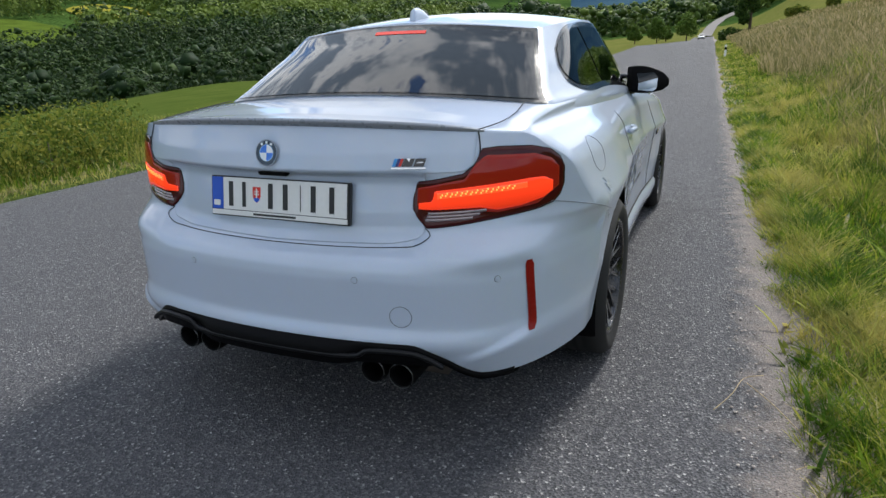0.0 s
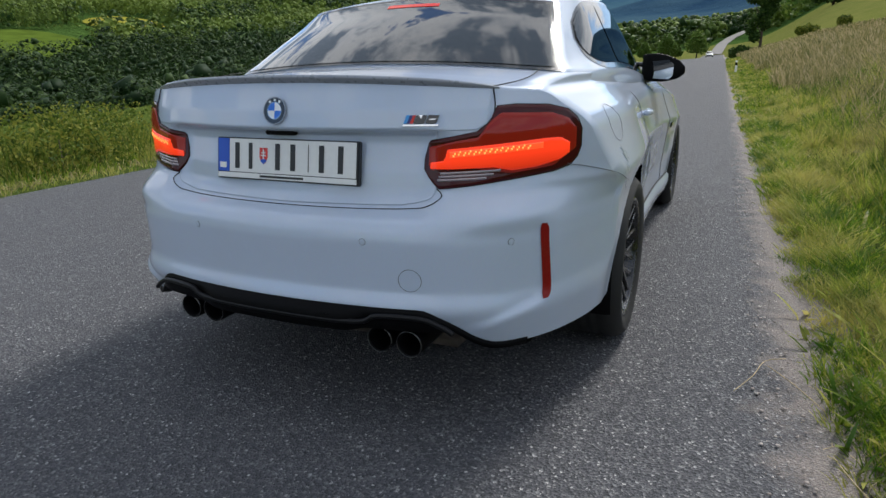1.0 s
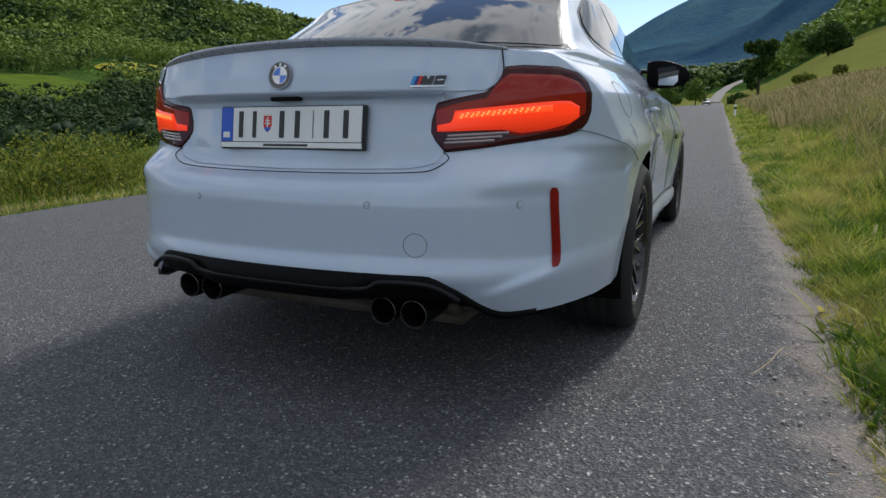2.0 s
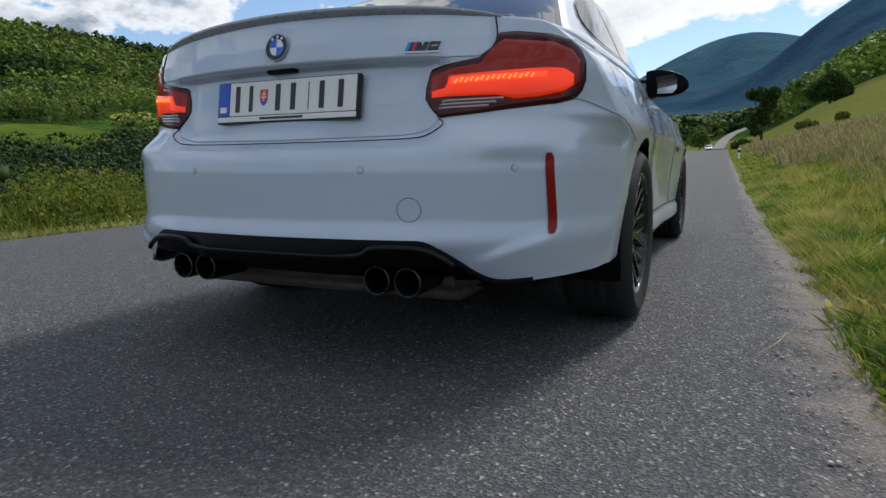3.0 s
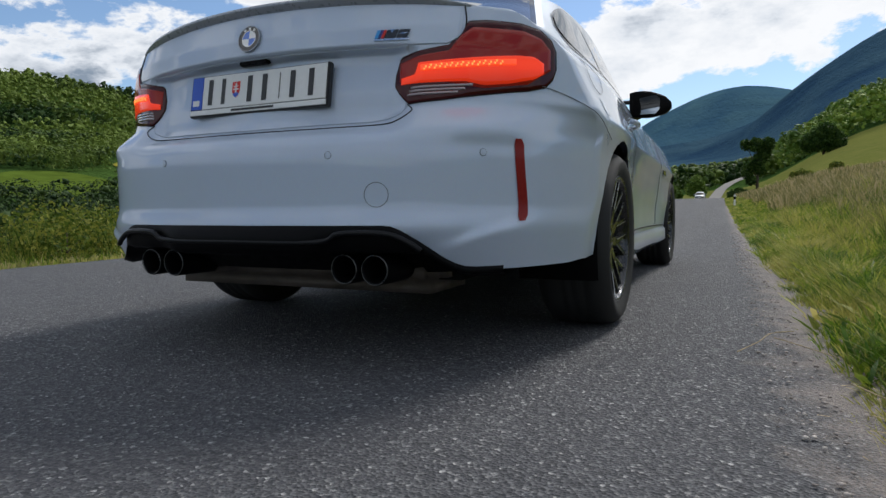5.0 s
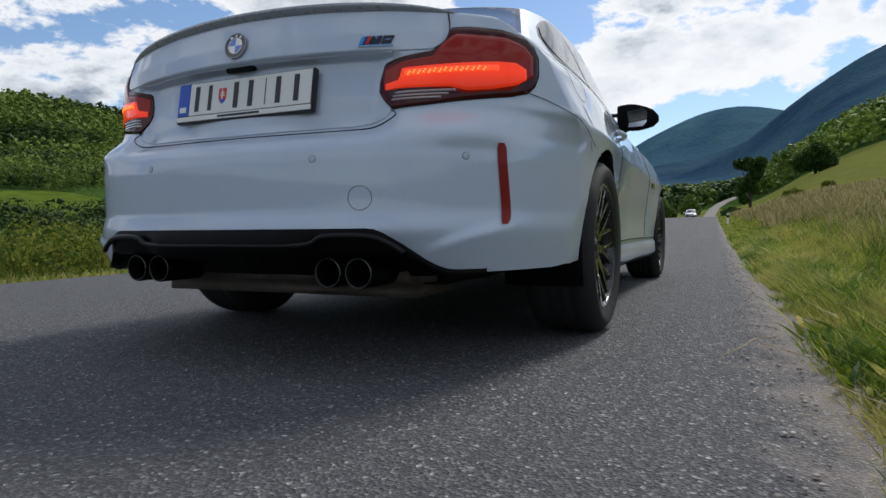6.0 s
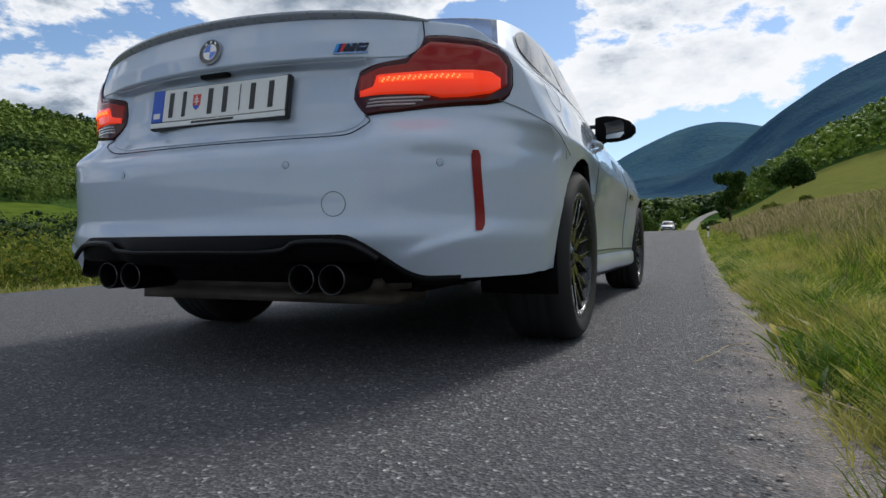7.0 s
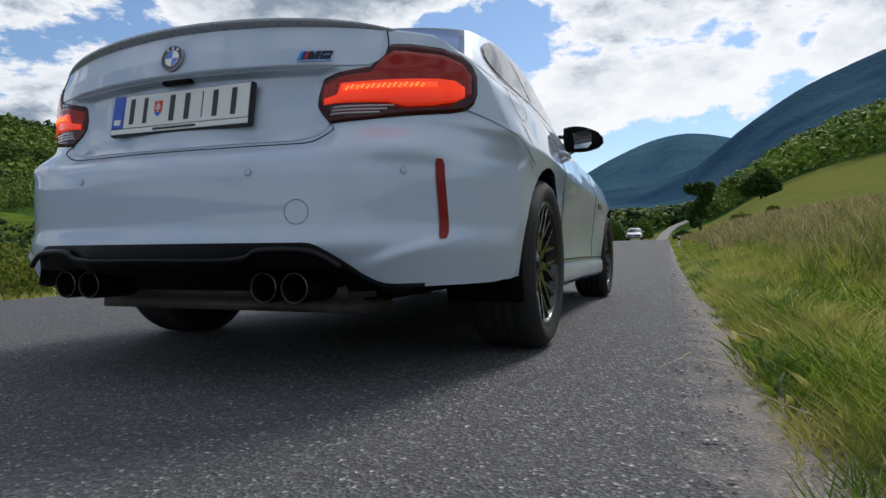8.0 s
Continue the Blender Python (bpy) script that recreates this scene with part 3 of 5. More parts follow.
def cabin(s_kind, s, h):
    """A point of the cabin: along the rear, side or front, at a height from 0 (belt) to 1 (roof edge)."""
    wide = 0.752 - 0.14 * h ** 1.2 + 0.028 * max(0.0, 1 - h / 0.22) ** 2
    yr, yf = 0.60 + 0.43 * h ** 0.97 - 0.06 * h * (1 - h), 3.18 - 0.86 * h ** 0.95
    if s_kind == "rear":
        x = s * wide * 0.945
        y = yr + 0.12 * x * x + 0.05 * abs(s) ** 10
    elif s_kind == "front":
        x = s * wide * 0.96
        y = yf - 0.32 * x * x
    else:
        ya = yr + 0.12 * (wide * 0.945) ** 2 + 0.05
        yb = yf - 0.32 * (wide * 0.96) ** 2
        y = ya + (yb - ya) * s
        x = wide * (0.945 + 0.055 * float(np.sin(0.5 * np.pi * min(1.0, s / 0.25))) - 0.04 * float(ss(s, 0.75, 1.0)))
    base = 1.110 - 0.075 * x * x - 0.10 * float(ss(y, 1.5, 3.3))
    top = 1.372 - 0.14 * x * x + 0.072 * max(0.0, 1 - ((y - 1.85) / 0.87) ** 2)
    return Vector((x, y, base + (top - base) * h))


def cabin_mesh():
    hs = np.linspace(-0.08, 1, 22)
    cols = [("rear", s) for s in np.linspace(0, 1, 24)] + [("side", s) for s in np.linspace(0, 1, 52)[1:-1]] + [("front", s) for s in np.linspace(1, 0, 20)]
    v, f, n = [], [], len(hs)
    for sign in (1, -1):
        base = len(v)
        for k, s in cols:
            for h in hs:
                p = cabin(k, s, max(h, 0)) if h >= 0 else cabin(k, s, 0) + Vector((0, 0, h * 0.9))
                v.append((sign * p.x, p.y, p.z))
        for q in grid_faces(len(cols), n):
            f.append(tuple(base + i for i in (q if sign < 0 else q[::-1])))
    rows = []
    for k, s in cols:
        p = cabin(k, s, 1.0)
        row = []
        for t in np.linspace(-1, 1, 15):
            row.append(len(v))
            v.append((p.x * t, p.y, p.z + 0.14 * p.x * p.x * (1 - t * t) + 0.004 * (1 - t * t)))
        rows.append(row)
    for a, b in zip(rows, rows[1:]):
        f += [(a[j], a[j + 1], b[j + 1], b[j]) for j in range(14)]
    return v, f


def cabin_patch(name, kind, s_list, low, high, mat, parent, off=0.004, nh=10, side=1, label=""):
    v = []
    for s in s_list:
        h0, h1 = low(s), high(s)
        for j in range(nh):
            h = h0 + (h1 - h0) * j / (nh - 1)
            p = cabin(kind, abs(s), h)
            if s < 0:
                p.x = -p.x
            e = 0.01
            q = cabin(kind, abs(s), min(h + e, 1.0)) - cabin(kind, abs(s), min(h + e, 1.0) - e)
            r_ = cabin(kind, min(abs(s) + e, 1), h) - cabin(kind, min(abs(s) + e, 1) - e, h)
            if s < 0:
                q.x, r_.x = -q.x, -r_.x
            nrm = q.cross(r_).normalized()
            out = Vector((p.x, 0, 0)) if kind == "side" else Vector((0, -1 if kind == "rear" else 1, 0.2))
            if nrm.dot(out) < 0:
                nrm = -nrm
            p = p + nrm * off
            v.append((side * p.x, p.y, p.z))
    return piece(name, v, grid_faces(len(s_list), nh, side > 0), mat, parent, label)


def line(*pairs):
    xs, zs = zip(*pairs)
    return lambda x: float(np.interp(abs(x), xs, zs))


def wheel(name, parent, x, y, radius, wide, side):
    """A black twin-spoke wheel with its tyre, outer face at +x before turning."""
    hub = new(name)
    hub.parent = parent
    hub.matrix_local = pose(x, y, radius, 0, 0, 0 if side > 0 else 180)
    h, rr = wide / 2, 0.243
    prof = [(rr - 0.01, -h + 0.03), (rr + 0.01, -h + 0.012), (rr + 0.05, -h), (radius - 0.03, -h + 0.004), (radius - 0.008, -h + 0.025), (radius, -h + 0.05)]
    for k in range(5):
        c = (k - 2) * wide * 0.155
        prof += [(radius, c - 0.016), (radius - 0.006, c - 0.003), (radius - 0.006, c + 0.003), (radius, c + 0.016)] if abs(c) < h - 0.06 else []
    prof += [(radius, h - 0.05), (radius - 0.008, h - 0.025), (radius - 0.03, h - 0.004), (rr + 0.05, h), (rr + 0.012, h - 0.012), (rr - 0.008, h - 0.022)]
    v, f = lathe(prof, 72)
    piece("tyre", v, f, RUBBER, hub, "black rubber low-profile tyre")
    v, f = lathe([(0.20, -h + 0.04), (rr - 0.012, -h + 0.03), (rr - 0.03, 0.0), (rr - 0.018, h - 0.05), (rr - 0.012, h - 0.022), (rr, h - 0.016), (rr + 0.004, h - 0.024)], 72)
    rim = piece("rim", v, f, RIM_BLACK, hub, "gloss black alloy rim")
    v, f = lathe([(rr - 0.013, h - 0.0235), (rr - 0.011, h - 0.018), (rr - 0.004, h - 0.013), (rr + 0.002, h - 0.0165)], 72)
    piece("rim_edge", v, f, RIM_BLACK, rim)
    v, f = lathe([(0.0, h - 0.045), (0.03, h - 0.045), (0.036, h - 0.052), (0.06, h - 0.056), (0.075, h - 0.075)], 32)
    piece("hub_cap", v, f, RIM_BLACK, rim)
    v, f = lathe([(0.07, 0.0), (0.185, 0.0), (0.185, -0.03), (0.07, -0.03)], 48)
    piece("brake_disc", v, f, STEEL, hub)
    bm = bmesh.new()
    box(bm, (-0.05, -0.20, -0.07), (0.035, -0.12, 0.07), 0.012)
    part("brake_caliper", bm, EMBLEM_BLUE, hub, "blue brake caliper")
    # a spoke: a stem that forks in two
    sv, sf, ev, ef = [], [], [], []

    def bar(p, q, w0, w1, bv, bf, lift, deep):
        p, q = Vector(p), Vector(q)
        d = (q - p).normalized()
        n_ = Vector((0, -d.z, d.y))
        i0 = len(bv)
        for c, w_ in ((p, w0), (q, w1)):
            for sx, sn in ((lift, -0.5), (lift, 0.5), (lift - deep, 0.7), (lift - deep, -0.7)):
                bv.append(c + Vector((sx, 0, 0)) + n_ * w_ * sn)
        for a, b in ((0, 1), (1, 2), (2, 3), (3, 0)):
            bf.append((i0 + a, i0 + b, i0 + 4 + b, i0 + 4 + a))
        bf.extend([(i0, i0 + 3, i0 + 2, i0 + 1), (i0 + 4, i0 + 5, i0 + 6, i0 + 7)])

    a0 = h - 0.052
    bar((a0, 0, 0.05), (a0 + 0.006, 0, 0.125), 0.036, 0.028, sv, sf, 0, 0.03)
    for k in (-1, 1):
        bar((a0 + 0.006, k * 0.004, 0.118), (a0 + 0.026, k * 0.040, 0.236), 0.018, 0.015, sv, sf, 0, 0.028)
        bar((a0 + 0.0085, k * 0.011, 0.125), (a0 + 0.0275, k * 0.047, 0.236), 0.0035, 0.003, ev, ef, 0, 0.003)
    spoke_me = mesh_of("spoke", sv, sf, RIM_BLACK, False)
    edge_me = mesh_of("spoke_edge", ev, ef, RIM_BRIGHT, False)
    for k in range(10):
        o = new("spoke", spoke_me)
        o.parent, o.matrix_local = rim, pose(0, 0, 0, 36 * k + 9)
        o = new("spoke_edge", edge_me)
        o.parent, o.matrix_local = rim, pose(0, 0, 0, 36 * k + 9)
    return hub


def tail_light(car, side):
    low = line((0.455, 0.815), (0.475, 0.785), (0.505, 0.758), (0.60, 0.768), (0.71, 0.784), (0.80, 0.798), (0.838, 0.812), (0.854, 0.836), (0.862, 0.87))
    high = line((0.455, 0.835), (0.470, 0.893), (0.55, 0.908), (0.61, 0.920), (0.64, 0.945), (0.655, 0.990), (0.70, 0.994), (0.78, 0.990), (0.825, 0.976), (0.850, 0.950), (0.862, 0.915))
    light = rear_patch("tail_light", 0.457, 0.861, low, high, LENS_DARK, car, 0.006, 70, 16, "lit red tail light with a smoked edge", 0.03, side)

    lit_top = line((0.478, 0.832), (0.524, 0.840), (0.533, 0.872), (0.78, 0.896), (0.815, 0.896), (0.836, 0.880))
    lit_low = line((0.478, 0.814), (0.655, 0.819), (0.70, 0.808), (0.76, 0.815), (0.815, 0.832), (0.836, 0.850))
    lens_top = line((0.472, 0.876), (0.55, 0.894), (0.615, 0.905), (0.642, 0.948), (0.668, 0.972), (0.79, 0.968), (0.83, 0.950), (0.850, 0.920))
    lens_low = line((0.472, 0.822), (0.54, 0.828), (0.70, 0.800), (0.80, 0.815), (0.850, 0.862))
    rear_patch("red_lens", 0.472, 0.850, lens_low, lens_top, LENS_RED, light, 0.0075, 60, 12, "dim red lens", 0.004, side)
    rear_patch("lit_lens", 0.478, 0.836, lit_low, lit_top, LENS_LIT, light, 0.0085, 60, 8, "brightly lit red lens", 0.004, side)
    bar = rear_patch("light_bar", 0.540, 0.775, lambda x: 0.848 + 0.085 * (x - 0.540), lambda x: 0.866 + 0.085 * (x - 0.540), LIGHT_BAR, light, 0.0100, 30, 5, "glowing light bar", 0.003, side)
    for k in range(15):
        x, up = 0.549 + 0.0135 * k, 0.003 * (k % 2)
        for j in (0, 1):
            x1 = x + 0.004 * j
            rear_patch("light_spark", x1, x1 + 0.0035, lambda q: 0.850 + 0.006 * j + up + 0.085 * (q - 0.540), lambda q: 0.8555 + 0.006 * j + up + 0.085 * (q - 0.540), LIGHT_DOT, bar, 0.0115, 3, 3, "", 0.002, side)
    for k in range(3):
        rear_patch("reverse_lens", 0.502 + 0.004 * k, 0.672 - 0.018 * (2 - k), lambda x: 0.7795 + 0.0095 * k + 0.045 * (x - 0.5), lambda x: 0.7865 + 0.0095 * k + 0.045 * (x - 0.5), LENS_CLEAR, light, 0.0085, 20, 3, "pale reversing lens", 0.003, side)
    outline = [(x, low(x)) for x in np.linspace(0.457, 0.861, 50)] + [(x, high(x)) for x in np.linspace(0.861, 0.457, 70)]
    outline.append(outline[0])
    tv, tf = tube([Vector((side * min(x, float(at(T_W, z))), float(rear_y(min(x, float(at(T_W, z))), z)) - 0.002, z)) for x, z in outline], 0.0022, 6)
    piece("light_gasket", tv, tf, SEAM, light)
    return light


def number_plate(car):
    plate = new("number_plate")
    plate.parent = car
    plate.matrix_local = pose(0.004, 0.036, 0.8255, -9.5, 0, 0)
    bm = bmesh.new()
    box(bm, (-0.270, -0.012, -0.0665), (0.270, 0.008, 0.0665), 0.003)
    holder = part("plate_holder", bm, PLATE_BLACK, plate, "black plastic plate holder")
    bm = bmesh.new()
    box(bm, (-0.264, -0.0155, -0.062), (0.264, -0.011, -0.046), 0.001)
    strip = part("holder_strip", bm, PLATE_WHITE, holder, "white strip along the holder")
    bm = bmesh.new()
    box(bm, (-0.092, -0.0165, -0.0575), (0.075, -0.0145, -0.0505))
    part("dark_bar", bm, PLATE_BLACK, strip)
    bm = bmesh.new()
    box(bm, (-0.216, -0.0155, -0.0435), (0.262, -0.0115, 0.0625), 0.001)
    sheet = part("plate_sheet", bm, PLATE_WHITE, plate, "white number plate with black bars")
    bm = bmesh.new()
    box(bm, (-0.263, -0.0155, -0.0435), (-0.2175, -0.0115, 0.0625), 0.001)
    blue = part("blue_band", bm, PLATE_BLUE, plate, "blue band with a small white bar")
    bm = bmesh.new()
    box(bm, (-0.254, -0.0168, -0.032), (-0.228, -0.0150, -0.014))
    part("white_bar", bm, PLATE_WHITE, blue)
    # plain bars where the characters stand
    for x0, x1 in ((-0.205, -0.160), (-0.150, -0.108), (-0.046, 0.000), (0.012, 0.058), (0.078, 0.098), (0.118, 0.164), (0.186, 0.232)):
        bm = bmesh.new()
        box(bm, (x0 + 0.014, -0.0172, -0.032), (x1 - 0.014 if x1 - x0 > 0.03 else x1 - 0.004, -0.0150, 0.050), 0.0)
        part("character_bar", bm, PLATE_BLACK, sheet)
    # the small shield
    bm = bmesh.new()
    pts = [(-0.016, 0.030), (0.016, 0.030), (0.016, 0.0), (0.010, -0.014), (0.0, -0.022), (-0.010, -0.014), (-0.016, 0.0)]
    bm.faces.new([bm.verts.new((x - 0.078, -0.0160, z + 0.006)) for x, z in pts])
    shield = part("shield", bm, BADGE_RED, sheet, "small red shield")
    bm = bmesh.new()
    pts = [(-0.013, -0.009), (0.0, -0.003), (0.013, -0.009), (0.009, -0.0145), (0.0, -0.0215), (-0.009, -0.0145)]
    bm.faces.new([bm.verts.new((x - 0.078, -0.0166, z + 0.006)) for x, z in pts])
    part("shield_base", bm, PLATE_BLUE, shield)
    for a, b in (((-0.002, -0.006), (0.002, 0.025)), ((-0.008, 0.013), (0.008, 0.0165)), ((-0.010, 0.004), (0.010, 0.0075))):
        bm = bmesh.new()
        box(bm, (a[0] - 0.078, -0.0172, a[1] + 0.006), (b[0] - 0.078, -0.0155, b[1] + 0.006))
        part("shield_cross", bm, PLATE_WHITE, shield)


def emblem(car):
    e = new("emblem")
    e.parent = car
    e.matrix_local = pose(0, 0.0085, 0.980, -12, 0, 0)

    def disc(name, r0, r1, y, mat, a0=0.0, a1=360.0, parent=e, label="", deep=0.004, n=48):
        v, f = [], []
        k = max(6, int(n * (a1 - a0) / 360))
        for i in range(k + 1):
            a = radians(a0 + (a1 - a0) * i / k)
            for r, d in ((r0, 0), (r1, 0), (r1, deep)):
                v.append((r * math.cos(a), y + d, r * math.sin(a)))
        for i in range(k):
            for j in range(2):
                f.append((i * 3 + j, i * 3 + j + 1, i * 3 + j + 4, i * 3 + j + 3))
        return piece(name, v, f, mat, parent, label, False)

    disc("emblem_ring", 0.0388, 0.0415, -0.006, PLASTIC_GREY, label="grey rim", deep=0.006)
    disc("emblem_band", 0.0258, 0.0388, -0.005, BLACK_GLOSS, label="black band")
    for k in range(4):
        disc("emblem_quarter", 0.0, 0.0245, -0.0052, EMBLEM_BLUE if k % 2 else EMBLEM_WHITE, 90 * k, 90 * k + 90, label="blue quarter" if k % 2 else "white quarter")
    disc("emblem_inner_ring", 0.0245, 0.0260, -0.006, CHROME)
    for a in (50, 83, 117):
        disc("emblem_mark", 0.0285, 0.0355, -0.0062, EMBLEM_WHITE, a, a + 14, label="pale mark", deep=0.002)


def badge(car):
    b = new("badge")
    b.parent = car
    slope = math.degrees(math.atan(0.66 * 0.46))
    b.matrix_local = pose(0.458, float(rear_y(0.458, 0.955)) - 0.003, 0.955, -10, 0, slope) @ Matrix.Diagonal((0.80, 1, 0.95, 1))

    def slab(name, pts, mat, y0=-0.004):
        bm = bmesh.new()
        f = bm.faces.new([bm.verts.new((x, y0, z)) for x, z in pts])
        r = bmesh.ops.extrude_face_region(bm, geom=[f])
        bmesh.ops.translate(bm, vec=(0, 0.006, 0), verts=[q for q in r["geom"] if isinstance(q, bmesh.types.BMVert)])
        bmesh.ops.recalc_face_normals(bm, faces=bm.faces)
        part(name, bm, mat, b)

    def slant(x, w_, z0=-0.011, z1=0.014):
        return [(x, z0), (x + w_, z0), (x + w_ + 0.012, z1), (x + 0.012, z1)]

    slab("badge_stripe", slant(-0.064, 0.012), BADGE_LIGHT)
    slab("badge_stripe", slant(-0.051, 0.010), BADGE_DARK)
    slab("badge_stripe", slant(-0.040, 0.010), BADGE_RED)
    slab("badge_block", slant(-0.027, 0.038), BLACK_GLOSS)
    slab("badge_gap", [(-0.006, 0.014), (0.0, 0.004), (0.008, 0.014)], CHROME, -0.0046)
    slab("badge_block", slant(0.016, 0.038), BLACK_GLOSS)
    slab("badge_gap", slant(0.026, 0.022, 0.0, 0.003), CHROME, -0.0046)
    slab("badge_strip", [(-0.066, -0.0185), (0.062, -0.0185), (0.062, -0.0135), (-0.066, -0.0135)], CHROME)


def side_x(y, z):
    wide = float(width_at(y, z))
    if rear_y(wide, z) <= y:
        return wide
    lo, hi = 0.5, wide
    for _ in range(30):
        mid = (lo + hi) / 2
        lo, hi = (mid, hi) if rear_y(mid, z) < y else (lo, mid)
    return lo


def side_line(name, pts, wide, parent, side=1, mat=None):
    v = [Vector((side * (side_x(y, z) + 0.0026), y - 0.0018 * float(ss(y, 0.8, 0.3)), float(drop_z(z, y)))) for y, z in pts]
    tv, tf = tube(v, wide, 6)
    return piece(name, tv, tf, mat or SEAM, parent)


def door_mirror(car, side):
    """A black mirror with a pointed inner fin on a short arm."""
    m = new("door_mirror")
    m.parent = car
    m.matrix_local = pose(side * 0.865, 2.46, 1.035, 0, 0, 0)
    rows = []
    n = 20
    for k in range(9):
        t = k / 8
        x = -0.10 + 0.235 * t
        hgt = 0.034 + 0.052 * math.sin(math.pi * min(1.0, 0.25 + 0.72 * t)) ** 0.8 * (1 - 0.35 * t ** 4)
        deep = 0.05 + 0.075 * math.sin(math.pi * (0.25 + 0.55 * t))
        if k == 8:
            hgt, deep = hgt * 0.55, deep * 0.6
        rows.append([(x, -0.025 + deep * (0.95 * max(0, math.sin(a)) ** 0.7 - 0.12 * max(0, -math.sin(a))), 0.012 + 0.016 * (1 - t) + hgt * math.cos(a) * (0.85 if math.cos(a) < 0 else 1)) for a in [2 * math.pi * i / n for i in range(n)]])
    v = [(side * x, y, z) for row in rows for x, y, z in row]
    f = [(i * n + j, i * n + (j + 1) % n, (i + 1) * n + (j + 1) % n, (i + 1) * n + j) for i in range(8) for j in range(n)]
    f += [tuple(range(n)), tuple(range(8 * n, 9 * n))]
    housing = piece("mirror_housing", v, f, BLACK_MATT, m, "gloss black mirror housing")
    bm = bmesh.new()
    pts = [(-0.075, 0.055), (0.09, 0.066), (0.118, 0.04), (0.112, -0.02), (0.085, -0.042), (-0.05, -0.035), (-0.072, -0.01)]
    bm.faces.new([bm.verts.new((side * x, -0.0375, z + 0.008)) for x, z in pts])
    pane = part("mirror_pane", bm, MIRROR, housing, "mirror glass")
    pane.matrix_local = pose(-side * 0.006, -0.010, 0, 4, 0, -side * 27)
    v, f = tube([(-side * 0.135, 0.045, -0.075), (-side * 0.10, 0.035, -0.045), (-side * 0.05, 0.02, -0.028)], [0.032, 0.024, 0.022], 12)
    piece("mirror_arm", v, f, BLACK_GLOSS, m)
    v, f = tube([(-side * 0.205, 0.0, 0.058), (-side * 0.13, -0.012, 0.050), (-side * 0.07, -0.012, 0.046), (side * 0.02, -0.008, 0.05)], [0.004, 0.012, 0.014, 0.01], 8)
    piece("mirror_fin", v, f, BLACK_GLOSS, m)


def seat(car, x, y):
    s = new("car_seat")
    s.parent = car
    for name, lo, hi in (("seat_back", (-0.23, 0.0, 0.45), (0.23, 0.14, 1.02)), ("headrest", (-0.12, 0.0, 1.05), (0.12, 0.10, 1.22)), ("seat_cushion", (-0.24, 0.1, 0.35), (0.24, 0.6, 0.5))):
        bm = bmesh.new()
        box(bm, lo, hi, 0.04)
        part(name, bm, INTERIOR, s)
    s.matrix_local = pose(x, y, 0)


